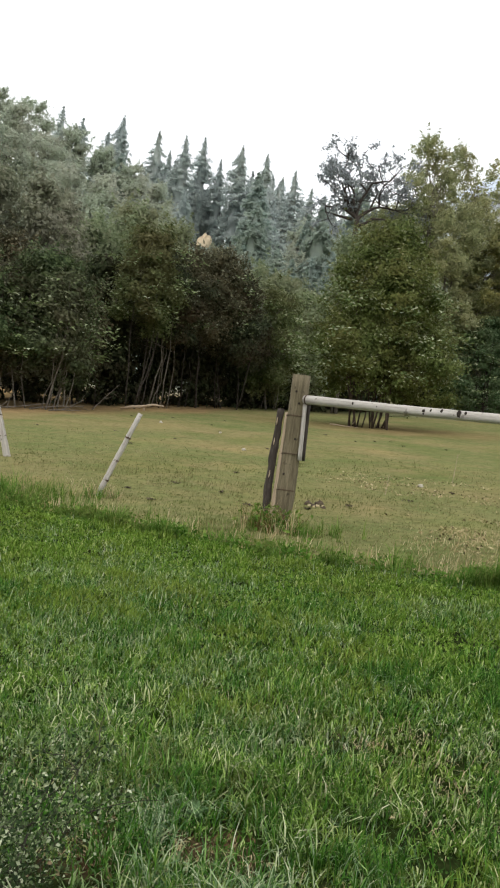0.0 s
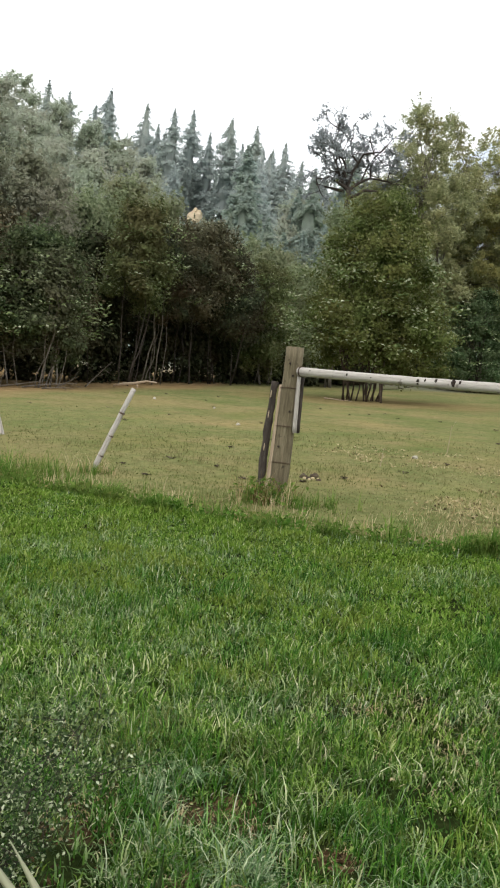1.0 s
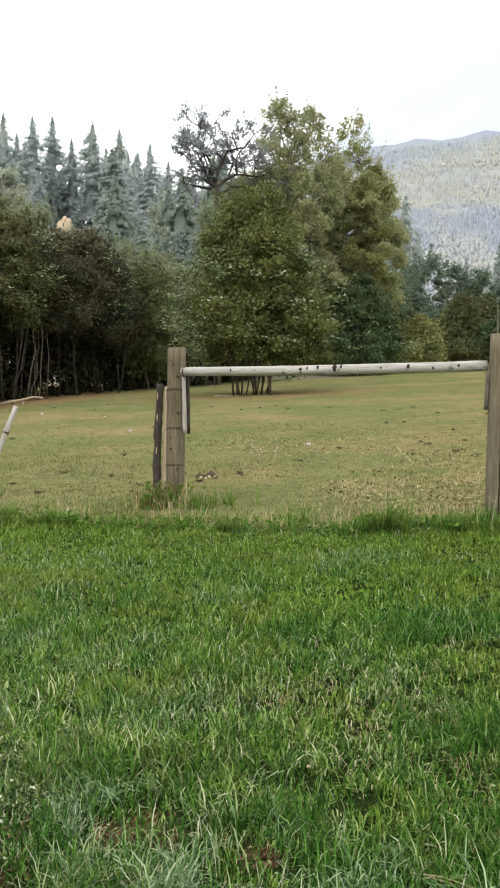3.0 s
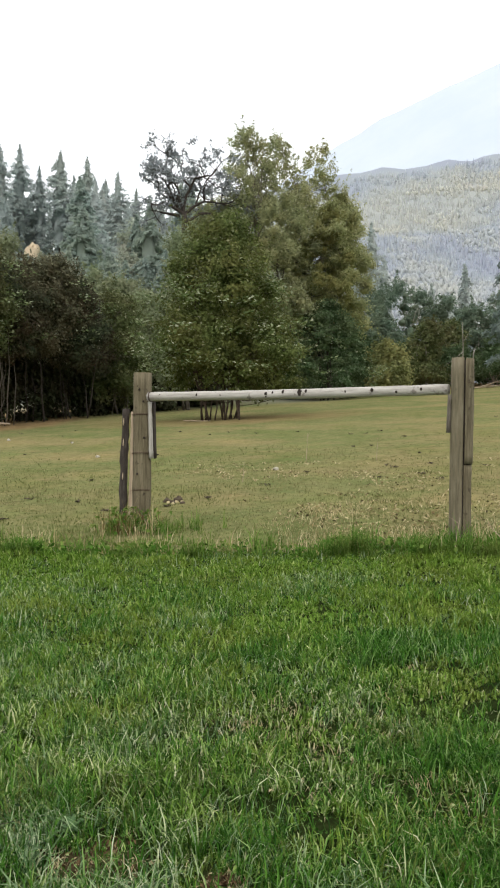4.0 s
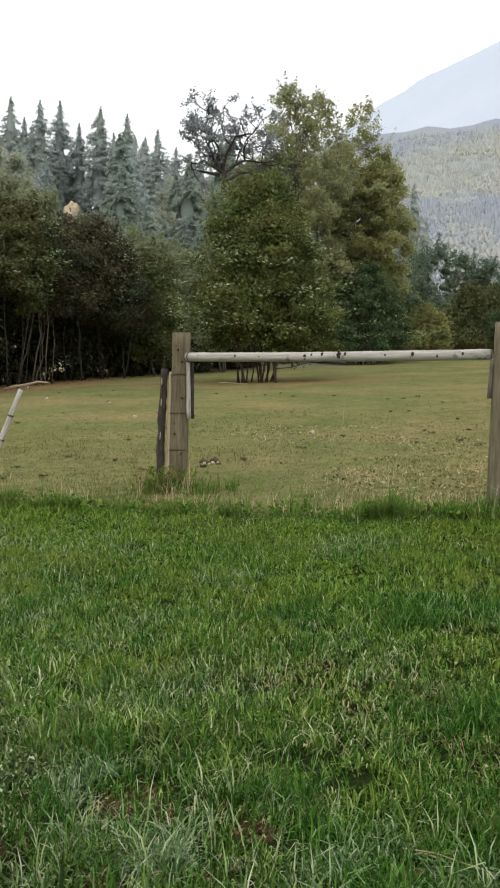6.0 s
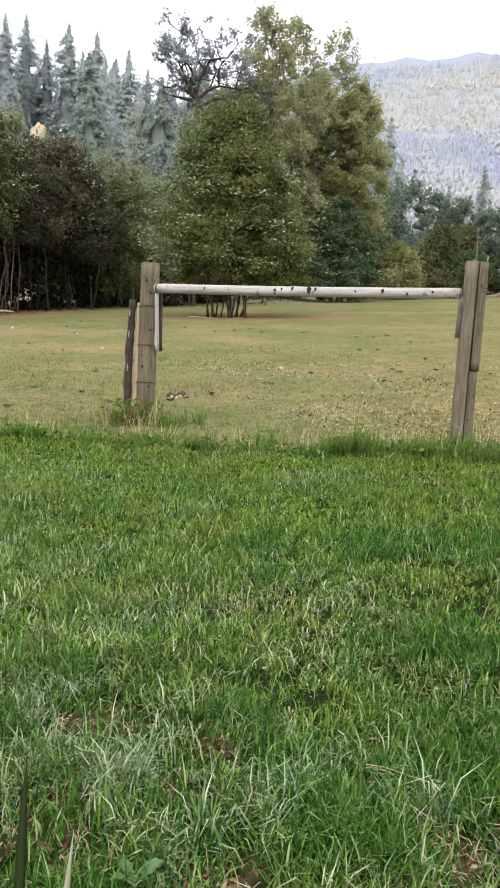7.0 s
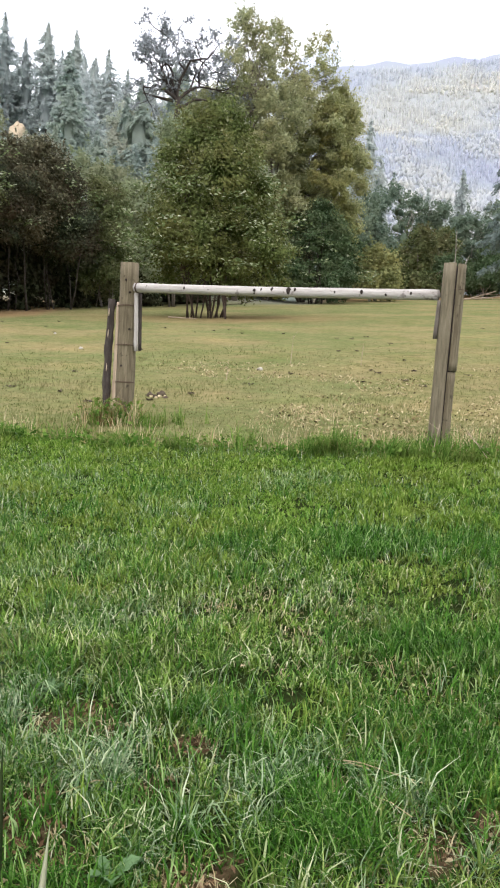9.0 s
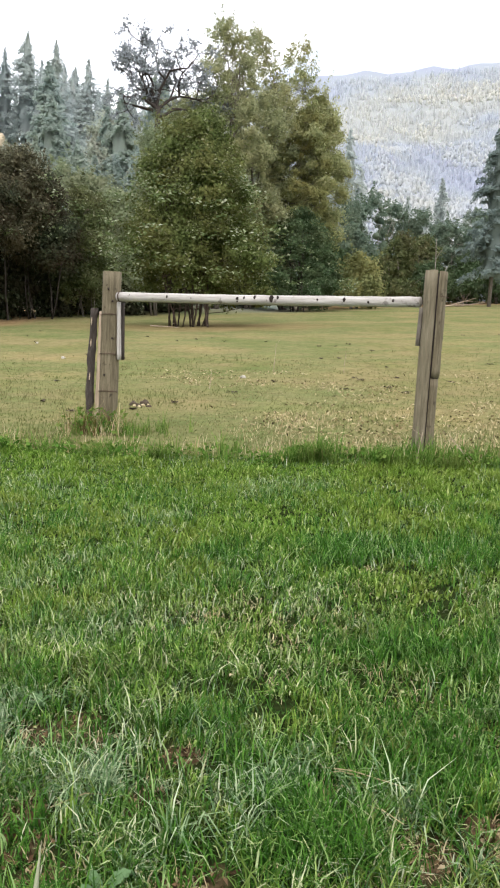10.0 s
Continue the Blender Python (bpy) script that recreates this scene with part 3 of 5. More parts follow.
def slope_forest(name, count, mat, label, seed, conic, patch, each):
    """Trees on the far slope as clouds of leaf clumps: spires or rounded crowns."""
    rng = np.random.default_rng(seed)
    X, Y, Z = SLOPE
    u, w = rng.random(count * 8) * (X.shape[0] - 2), (0.2 + (0.79 if conic else 0.72) * rng.random(count * 8)) * (X.shape[1] - 2)
    i, j = u.astype(int), w.astype(int)
    f, g = u - i, w - j
    P = np.stack([(K[i, j] * (1 - f) + K[i + 1, j] * f) * (1 - g) + (K[i, j + 1] * (1 - f) + K[i + 1, j + 1] * f) * g for K in (X, Y, Z)], -1)
    az = np.degrees(np.arctan2(P[:, 0], P[:, 1]))
    band = soft_noise(P[:, 0], P[:, 2] * 2.5, 55) * 0.65 + soft_noise(P[:, 0], P[:, 2] * 2.5, 17) * 0.35
    keep = (az > 12) & (az < 36) & ((band > 0.50) if patch else ((band < 0.56) | (w > 0.86 * (X.shape[1] - 2))))
    P = P[keep][:count]
    n = len(P)
    h = (4 + 5 * rng.random(n)) if conic else (2.4 + 3 * rng.random(n))
    r = h * (0.19 + 0.07 * rng.random(n)) if conic else h * (0.34 + 0.16 * rng.random(n))
    level = np.array((0.0, 0.3, 0.62, 0.86) if conic else (0.0, 0.3, 0.65, 0.9))
    wide = np.array((0.9, 0.75, 0.42, 0.16) if conic else (0.55, 1.0, 0.9, 0.5))
    a = np.arange(each) * 6.283 / each + rng.random((n, 1, 1)) * 6.28
    q = r[:, None, None] * wide[None, :, None] * (0.45 + 0.95 * rng.random((n, 4, each)))
    z = h[:, None, None] * (level[None, :, None] + 0.24 * (rng.random((n, 4, each)) - 0.5)) - 1.0
    ring = np.stack([P[:, 0, None, None] + q * np.cos(a), P[:, 1, None, None] + q * np.sin(a), P[:, 2, None, None] + z], -1).reshape(n, -1, 3)
    tops = P[:, None] + np.stack([0 * h, 0 * h, h], -1)[:, None]
    v = np.concatenate([ring, tops], 1).reshape(-1, 3)
    first = (np.arange(n) * (4 * each + 1))[:, None]
    k = np.arange(3 * each)
    right = (k // each) * each + (k + 1) % each
    quads = (first[..., None] + np.stack([k, right, right + each, k + each], -1)).reshape(-1, 4)
    e = 3 * each + np.arange(each)
    caps = (first[..., None] + np.stack([e, 3 * each + (e + 1 - 3 * each) % each, 0 * e + 4 * each], -1)).reshape(-1, 3)
    tagged(part(name, mesh_of(name, v, [quads, caps], mat, True)), label, "forest", kind="stuff")


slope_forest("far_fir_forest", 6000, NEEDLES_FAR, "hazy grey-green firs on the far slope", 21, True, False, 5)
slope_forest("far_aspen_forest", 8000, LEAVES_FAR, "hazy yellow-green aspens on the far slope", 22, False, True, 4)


# ---- trees ----
def leafy_tree(name, at, height, radius, mat, bark, label, category, seed, stems=1, spread=0.3, low=0.12, clusters=150, leaves=70, leaf=0.17, puff=0.5, shape=0.8, stem_r=0.09, group="", tip=0.3, lobes=14, lobe=0.42, limbs=0.3, reach=0.45, crook=0.05, sprays=0, spray_leaf=0.17, feathers=0, airy=0.0, dense=0.0):
    """A broad-leaved tree or tall shrub: stems, limbs out to the leaf clusters, and a lobed crown of many leaves with gaps."""
    rng = np.random.default_rng(seed)
    tree = thing(name, at, label, category, group)
    t = (np.arange(lobes) + rng.random(lobes)) / lobes
    env = np.sin(np.pi * np.clip(0.12 + 0.88 * t, 0, 1) ** shape) ** 0.7 * (1 - tip * t)
    a = np.arange(lobes) * 2.4 + rng.random(lobes) * 1.2
    q = radius * env * (0.30 + 0.55 * rng.random(lobes))
    own_r = radius * lobe * (0.65 + 0.6 * rng.random(lobes)) * (0.55 + 0.45 * env)
    L = np.stack([q * np.cos(a), q * np.sin(a), np.clip(height * (low + (1 - low) * t), 0, height - own_r * 0.75)], -1)
    k = rng.choice(lobes, clusters, p=own_r**2 / (own_r**2).sum())
    way = rng.normal(size=(clusters, 3)) + np.stack([np.cos(a[k]) * 0.5, np.sin(a[k]) * 0.5, 0 * k + 0.35], -1)
    way /= np.linalg.norm(way, axis=1)[:, None]
    C = L[k] + way * (own_r[k] * (0.45 + 0.65 * rng.random(clusters) ** 0.6))[:, None]
    C[:, 2] = np.maximum(C[:, 2], height * low * 0.7)
    wood = Tubes()
    tops = []
    for s in range(stems):
        b = rng.random() * 6.28 + s * 6.28 / stems
        foot_r = spread * (0.35 + 0.65 * rng.random()) if stems > 1 else 0.0
        foot = np.array([foot_r * math.cos(b), foot_r * math.sin(b), -0.12])
        out = radius * (reach if stems > 1 else 0.08) * (0.4 + 0.8 * rng.random())
        topp = np.array([out * math.cos(b), out * math.sin(b), height * (0.62 + 0.28 * rng.random())])
        path = bent(foot, topp, 9, crook, rng)
        rs = stem_r * (0.6 + 0.7 * rng.random())
        wood.add(path, np.linspace(rs * 1.15, rs * 0.25, 9), 7, 0.12, rng)
        tops.append((path, rs))
    for c in C[rng.permutation(clusters)[: max(14, int(clusters * limbs))]]:
        path, rs = tops[rng.integers(len(tops))]
        j = int(np.clip(np.searchsorted(path[:, 2], c[2] - 0.35 * np.hypot(c[0], c[1]) - 0.2), 1, 8))
        wood.add(bent(path[j], c, 5, 0.10, rng), np.linspace(rs * 0.42 * (1 - j / 12), 0.008, 5), 5, 0.1, rng, False)
    part("trunk", wood.mesh("trunk", bark), tree)
    own = rng.integers(clusters, size=clusters * leaves)
    size = puff * (0.5 + 0.9 * rng.random(clusters))[own]
    off = rng.normal(size=(len(own), 3)) * size[:, None] * 0.6
    off[:, 2] *= 0.6
    P = C[own] + off
    P = P[(P[:, 2] > height * low * 0.4) & (rng.random(len(P)) > airy * smooth(0.62, 0.9, P[:, 2] / height))]
    if feathers:
        c = C[np.argsort(-C[:, 2] - 0.8 * np.hypot(C[:, 0], C[:, 1]) - rng.random(clusters) * height * 0.35)[:feathers]]
        way = c * (1, 1, 0) / (np.hypot(c[:, 0], c[:, 1])[:, None] + 0.6) * 0.6 + rng.normal(size=c.shape) * 0.3 + (0, 0, 0.75)
        run = (0.4 + (1.1 - 0.5 * airy) * rng.random(len(c)))[:, None] * way
        t = rng.random((len(c), 34, 1))
        P = np.concatenate([P, (c[:, None] + run[:, None] * t + rng.normal(size=(len(c), 34, 3)) * 0.17 * (1.2 - t)).reshape(-1, 3)])
    near = L[np.argmin(((P[:, None, ::1] - L[None]) ** 2).sum(-1), 1)] if len(P) < 20000 else np.concatenate([L[np.argmin(((q[:, None] - L[None]) ** 2).sum(-1), 1)] for q in np.array_split(P, 12)])
    out = P - near
    out /= np.linalg.norm(out, axis=1)[:, None] + 1e-6
    core = None
    if dense:
        full = L[:, 2] < height * (0.62 if airy else 1.0)
        core = filler_lobes(L[full], own_r[full] * dense, rng)
    part("crown", leaf_mesh("crown", P, leaf, mat, rng, 0.45, 1.7, out * 0.6, core), tree)
    if sprays:
        a, t = rng.random(sprays) * 6.28, rng.random(sprays) ** 1.3
        q = radius * np.sin(np.pi * np.clip(0.3 + 0.6 * t, 0, 1)) * (0.92 + 0.2 * rng.random(sprays))
        S = np.repeat(np.stack([q * np.cos(a), q * np.sin(a), height * (low + 0.06 + 0.55 * t)], -1), 16, 0)
        S = S + rng.normal(size=S.shape) * (0.36, 0.36, 0.09)
        part("outer_sprays", leaf_mesh("outer_sprays", S, spray_leaf, SPRAY_LEAF, rng, 0.75, 1.6), tree, "larger leaves on the outer boughs, paled to show highlights")
    return tree


def conifer(name, at, height, radius, mat, label, seed, bare=0.08, group="", whorls=24, thin=1.0, ragged=0.0):
    """A fir: straight tapering stem, a jagged core added to hide its inner shade, drooping boughs, and needle sprays
    out to their tips.
    """
    rng = np.random.default_rng(seed)
    tree = thing(name, at, label, "conifer", group)
    part("trunk", Tubes().add(bent((0, 0, -0.3), (0, 0, height * 0.97), 7, 0.004, rng), np.linspace(height * 0.011, 0.02, 7), 6, 0.1, rng).mesh("trunk", BARK_GREY), tree)

    def reach_at(t):
        return radius * np.tanh(0.46 * height * (1 - t) / radius) + 0.08

    tiers, sides = max(12, int(height * 1.3)), 9
    t = np.linspace(bare, 0.99, tiers)[:, None] + 0 * np.zeros((1, sides))
    z = height * (t + (rng.random(t.shape) - 0.5) * 0.7 / tiers)
    r = reach_at(t) * (0.18 - 0.08 * ragged + 0.24 * rng.random(t.shape))
    a = np.arange(sides) * 2 * np.pi / sides + 0.5 * rng.random(z.shape)
    core_v = np.stack([r * np.cos(a), r * np.sin(a), z], -1)
    idx = np.arange(z.size).reshape(z.shape)
    core_q = np.stack([idx[:-1], np.roll(idx[:-1], -1, 1), np.roll(idx[1:], -1, 1), idx[1:]], -1).reshape(-1, 4)
    F, S, O = [], [], []
    lean = rng.random() * 6.28
    for w in range(whorls * 9):
        t = bare + (1 - bare) * min(0.995, rng.random() ** 0.8)
        b = rng.random() * 6.28
        L = (float(reach_at(t)) * (0.85 + 0.15 * math.cos(b - lean + 5 * t)) + 0.05) * (0.55 + 0.55 * rng.random() ** 0.7)
        n = max(6, int(L * 16 * thin))
        u = 0.3 + 0.7 * (np.arange(n) + rng.random(n)) / n
        side = (rng.random(n) - 0.5) * 0.7 * L * (1.05 - 0.85 * u)
        droop = 0.42 * rng.random() + 0.12
        F.append(np.stack([u * L * math.cos(b) - side * math.sin(b), u * L * math.sin(b) + side * math.cos(b), height * t - droop * L * u * u + 0.14 * L * u + (rng.random(n) - 0.5) * (0.18 + 0.12 * L)], -1))
        S.append(np.full(n, 0.16 + 0.03 * L))
        O.append(np.tile((0.55 * math.cos(b), 0.55 * math.sin(b), 0.4), (n, 1)))
    part("crown", leaf_mesh("crown", np.concatenate(F), np.concatenate(S), mat, rng, 0.35, 2.0, np.concatenate(O), (core_v.reshape(-1, 3), [core_q])), tree)
    return tree


def gnarled_tree(name, at, height, fork, width, mat, bark, label, seed, depth=4):
    """An old tree: a crooked trunk that forks again and again into bent limbs, with sparse tufts of leaves at the twigs."""
    rng = np.random.default_rng(seed)
    tree = thing(name, at, label, "tree")
    wood, tips = Tubes(), []
    wood.add(bent((0, 0, -0.3), (0.25, 0, fork), 12, 0.012, rng), np.linspace(0.3, 0.2, 12), 9, 0.1, rng)

    def limb(p, way, size, r, level):
        end = p + way * size
        path = bent(p, end, 6, 0.13, rng)
        wood.add(path, np.linspace(r, r * 0.55, 6), 6, 0.12, rng, False)
        if level == 0:
            tips.extend(path[2:])
            return
        if level < 3:
            tips.extend(path[4:])
        for k in range(2 + (rng.random() < 0.65)):
            turn = rng.normal(size=3) * (0.75, 0.55, 0.6)
            nxt = way * 0.75 + turn + (0, 0, 0.12)
            nxt /= np.linalg.norm(nxt)
            start = path[5] if k == 0 else path[rng.integers(2, 6)]
            limb(start, nxt, size * (0.62 + 0.22 * rng.random()), r * 0.58, level - 1)

    size = (height - fork) * 0.40
    for way, part_of in (((-0.75, 0.1, 0.75), 1.0), ((0.35, -0.2, 1.0), 1.15), ((0.9, 0.2, 0.55), 0.85), ((-0.2, 0.5, 0.95), 1.0), ((-1.0, -0.3, 0.35), 0.75)):
        way = np.array(way) * (width / (height - fork) * 0.9, 1, 1)
        limb(np.array((0.25, 0, fork - 0.1)), way / np.linalg.norm(way), size * part_of, 0.15, depth)
    part("trunk", wood.mesh("trunk", bark), tree)
    T = np.repeat(np.array(tips), 6, 0)
    keep = rng.random(len(T)) < 0.8
    P = (T + rng.normal(size=T.shape) * 0.15)[keep]
    part("crown", leaf_mesh("crown", P, 0.13, mat, rng, 0.4), tree)
    return tree


# the thicket at the pasture's far side: azimuth, distance, height, radius
ALDER = "dense dark-leaved alder with thin grey stems at the pasture's edge"
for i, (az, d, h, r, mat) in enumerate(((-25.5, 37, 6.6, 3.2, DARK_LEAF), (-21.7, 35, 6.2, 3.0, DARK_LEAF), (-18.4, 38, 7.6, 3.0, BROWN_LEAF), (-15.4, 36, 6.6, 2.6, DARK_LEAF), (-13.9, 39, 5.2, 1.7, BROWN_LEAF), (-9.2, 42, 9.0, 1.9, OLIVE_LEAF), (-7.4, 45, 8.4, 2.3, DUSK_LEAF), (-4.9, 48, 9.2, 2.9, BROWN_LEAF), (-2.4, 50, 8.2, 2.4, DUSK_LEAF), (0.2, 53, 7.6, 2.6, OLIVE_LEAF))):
    leafy_tree("thicket_tree", polar(az, d), h, r, mat, BARK_PALE if i in (0, 2, 4) else (BARK_DARK, BARK_GREY)[i % 3 == 0], ALDER, "tree", 100 + i, stems=5, spread=1.0, reach=0.65, crook=0.10, sprays=34 if i < 6 else 14, spray_leaf=0.12,
               low=(0.24, 0.24, 0.26, 0.28, 0.4, 0.46, 0.44, 0.42, 0.36, 0.12)[i], clusters=210, leaves=92, leaf=0.095, puff=0.5, stem_r=0.032, group="thicket along the pasture", lobes=15, lobe=0.36, feathers=60)
for i, (az, d, h, r) in enumerate(((-24, 43, 11.6, 3.4), (-20, 44, 11.4, 3.3), (-16.6, 45, 11.4, 3.2), (-13.2, 49, 10.6, 2.8), (-10.4, 50, 11.6, 2.9), (-7.6, 52, 11.2, 3.0), (-4.2, 55, 10.2, 3.0), (-1.2, 60, 10.2, 2.8), (1.0, 60, 9.6, 2.8))):
    leafy_tree("thicket_tree", polar(az, d), h, r, (BROWN_HAZE_LEAF if i in (1, 2, 6) else HAZE_LEAF), BARK_GREY, "hazed olive-green alder standing behind the thicket's front row", "tree", 140 + i, stems=4, spread=0.8,
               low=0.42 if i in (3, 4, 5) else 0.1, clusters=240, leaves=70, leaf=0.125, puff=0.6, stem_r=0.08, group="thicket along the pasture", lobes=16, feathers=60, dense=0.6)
# Added shrubs: fill the thicket's dark gaps, hide trunk feet behind the willow.
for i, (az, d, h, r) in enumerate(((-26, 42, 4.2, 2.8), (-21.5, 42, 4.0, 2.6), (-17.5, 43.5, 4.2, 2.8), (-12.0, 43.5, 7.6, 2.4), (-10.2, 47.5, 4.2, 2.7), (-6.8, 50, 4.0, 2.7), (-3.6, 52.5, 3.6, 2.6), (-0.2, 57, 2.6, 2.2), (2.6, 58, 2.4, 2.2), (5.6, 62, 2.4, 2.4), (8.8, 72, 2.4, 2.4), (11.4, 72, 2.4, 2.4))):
    leafy_tree("undergrowth_shrub", polar(az, d), h, r, SHADE_LEAF, BARK_DARK, "undergrowth shrub added beneath the thicket, coloured dark for its shade", "shrub", 170 + i, stems=5, spread=0.9, low=0.04, clusters=120, leaves=60, leaf=0.16, puff=0.55, stem_r=0.03, group="undergrowth in the thicket", lobes=10)

leafy_tree("round_tree", polar(7.5, 40), 9.9, 4.0, WILLOW_LEAF, BARK_BROWN, "rounded many-stemmed willow standing alone in the pasture", "tree", 201, stems=15, spread=0.95, low=0.17, clusters=680, leaves=125, leaf=0.085, puff=0.5, stem_r=0.042, tip=0.3, lobes=52, lobe=0.28, reach=0.42, shape=0.62, crook=0.07, sprays=170, feathers=110, spray_leaf=0.125)
lone = polar(9.0, 38.6)
leafy_tree("willow_stem", lone, 3.4, 1.0, WILLOW_LEAF, BARK_BROWN, "lone leaning stem sprouting beside the round willow", "tree", 209, stems=2, spread=0.12, low=0.4, clusters=40, leaves=40, leaf=0.1, puff=0.4, stem_r=0.06, lobes=6)
leafy_tree("dark_shrub", polar(15.0, 67.5), 7.9, 4.3, GREEN_LEAF, BARK_DARK, "dark green broad-leaved shrub beside the round willow", "shrub", 202, stems=6, spread=0.8, low=0.08, clusters=280, leaves=90, leaf=0.125, puff=0.5, stem_r=0.05, lobes=24, lobe=0.3, sprays=60, spray_leaf=0.13)
leafy_tree("cottonwood_tree", polar(9.2, 66), 22.0, 5.6, POPLAR_LEAF, BARK_GREY, "tall cottonwood with an airy top, hazed grey-green", "tree", 203, stems=3, spread=0.4, low=0.15, clusters=680, leaves=90, leaf=0.115, puff=0.5, stem_r=0.18, shape=1.1, tip=0.5, group="cottonwoods", lobes=80, lobe=0.2, reach=0.35, limbs=0.5, feathers=90, airy=0.7, dense=0.5)
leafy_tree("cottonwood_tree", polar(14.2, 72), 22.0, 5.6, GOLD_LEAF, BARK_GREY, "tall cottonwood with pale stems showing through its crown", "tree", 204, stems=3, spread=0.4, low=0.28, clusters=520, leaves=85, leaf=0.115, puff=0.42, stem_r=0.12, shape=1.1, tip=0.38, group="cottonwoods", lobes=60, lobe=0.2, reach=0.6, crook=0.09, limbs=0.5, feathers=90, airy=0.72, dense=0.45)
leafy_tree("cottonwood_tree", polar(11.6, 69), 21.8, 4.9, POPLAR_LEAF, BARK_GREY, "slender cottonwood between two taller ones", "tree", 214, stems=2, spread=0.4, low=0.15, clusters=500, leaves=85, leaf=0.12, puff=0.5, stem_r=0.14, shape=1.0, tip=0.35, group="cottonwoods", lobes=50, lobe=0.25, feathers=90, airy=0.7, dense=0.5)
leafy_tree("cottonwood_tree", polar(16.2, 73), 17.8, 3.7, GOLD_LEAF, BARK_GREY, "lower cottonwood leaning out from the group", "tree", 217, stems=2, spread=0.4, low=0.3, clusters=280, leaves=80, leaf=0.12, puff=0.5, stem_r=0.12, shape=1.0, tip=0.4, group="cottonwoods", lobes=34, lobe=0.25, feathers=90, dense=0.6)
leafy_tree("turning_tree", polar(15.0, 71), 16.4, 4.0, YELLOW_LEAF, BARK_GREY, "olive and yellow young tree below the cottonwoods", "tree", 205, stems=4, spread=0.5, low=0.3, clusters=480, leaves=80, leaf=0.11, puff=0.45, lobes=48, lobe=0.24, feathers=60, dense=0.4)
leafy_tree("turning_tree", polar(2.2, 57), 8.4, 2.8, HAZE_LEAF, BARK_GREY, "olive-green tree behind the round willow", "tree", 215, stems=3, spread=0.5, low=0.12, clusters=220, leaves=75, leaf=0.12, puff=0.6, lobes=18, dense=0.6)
leafy_tree("turning_tree", polar(7.0, 67), 16.2, 3.8, POPLAR_LEAF, BARK_GREY, "tree behind the round willow, hazed grey-green", "tree", 216, stems=3, spread=0.5, low=0.12, clusters=280, leaves=80, leaf=0.12, puff=0.6, lobes=20, dense=0.6)
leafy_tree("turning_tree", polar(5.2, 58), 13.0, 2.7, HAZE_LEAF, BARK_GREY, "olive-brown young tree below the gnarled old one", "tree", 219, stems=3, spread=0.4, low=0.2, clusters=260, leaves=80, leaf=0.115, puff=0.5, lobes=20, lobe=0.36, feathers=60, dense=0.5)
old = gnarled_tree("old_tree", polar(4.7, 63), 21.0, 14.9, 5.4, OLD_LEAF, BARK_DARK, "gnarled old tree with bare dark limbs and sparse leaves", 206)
orng = np.random.default_rng(77)
dead = Tubes()
dead.add(bent((-2.3, 0, 15.0), (-0.1, 0, 14.7), 6, 0.03, orng), np.linspace(0.05, 0.13, 6), 6, 0.15, orng)
dead.add(bent((1.3, 0, 14.9), (2.7, 0, 15.0), 6, 0.03, orng), np.linspace(0.11, 0.05, 6), 6, 0.15, orng)
dead.add(bent((0.2, 0, 14.2), (1.4, 0, 14.9), 6, 0.05, orng), np.linspace(0.12, 0.10, 6), 6, 0.15, orng)
part("dead_branch", dead.mesh("dead_branch", BARK_DARK), old, "bare blackened level branch")

# hazy trees on and below the wooded hillside, by the elevation of their tops
frng = np.random.default_rng(11)


def top_height(az, d, elev):
    return 1.52 + d * math.tan(radians(elev)) - polar(az, d).z


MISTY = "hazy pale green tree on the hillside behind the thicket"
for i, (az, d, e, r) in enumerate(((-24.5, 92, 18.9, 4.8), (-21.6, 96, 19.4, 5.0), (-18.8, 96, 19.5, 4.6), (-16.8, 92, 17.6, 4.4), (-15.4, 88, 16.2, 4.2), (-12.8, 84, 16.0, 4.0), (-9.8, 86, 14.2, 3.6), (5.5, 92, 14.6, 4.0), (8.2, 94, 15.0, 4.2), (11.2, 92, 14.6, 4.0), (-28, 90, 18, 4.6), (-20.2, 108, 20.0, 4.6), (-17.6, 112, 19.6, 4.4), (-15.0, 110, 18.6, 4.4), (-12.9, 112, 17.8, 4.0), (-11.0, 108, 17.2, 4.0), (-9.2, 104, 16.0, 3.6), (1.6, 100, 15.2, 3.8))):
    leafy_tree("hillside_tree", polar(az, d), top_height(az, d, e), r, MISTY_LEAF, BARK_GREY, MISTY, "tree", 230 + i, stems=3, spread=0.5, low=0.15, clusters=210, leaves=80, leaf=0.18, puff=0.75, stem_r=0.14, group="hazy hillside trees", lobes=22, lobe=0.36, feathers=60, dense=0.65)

FIR = "misty grey-green fir on the wooded hillside"
spire, near_spire = [], []


def stand(az, d, elev):
    at = polar(az, d)
    h = 1.52 + d * math.tan(radians(elev)) - at.z
    if h < 5:
        return
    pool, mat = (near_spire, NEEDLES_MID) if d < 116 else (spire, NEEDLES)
    if len(pool) < 4:
        k = len(pool)
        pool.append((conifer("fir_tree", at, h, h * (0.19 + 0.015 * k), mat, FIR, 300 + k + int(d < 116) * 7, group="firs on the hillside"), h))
        return
    ob, h0 = pool[frng.integers(4)]
    s = h / h0
    copy_thing(ob, Matrix.Translation(at) @ Matrix.Rotation(frng.random() * 6.28, 4, "Z") @ Matrix.Diagonal((s * (0.85 + 0.4 * frng.random()), s * (0.85 + 0.4 * frng.random()), s, 1)))


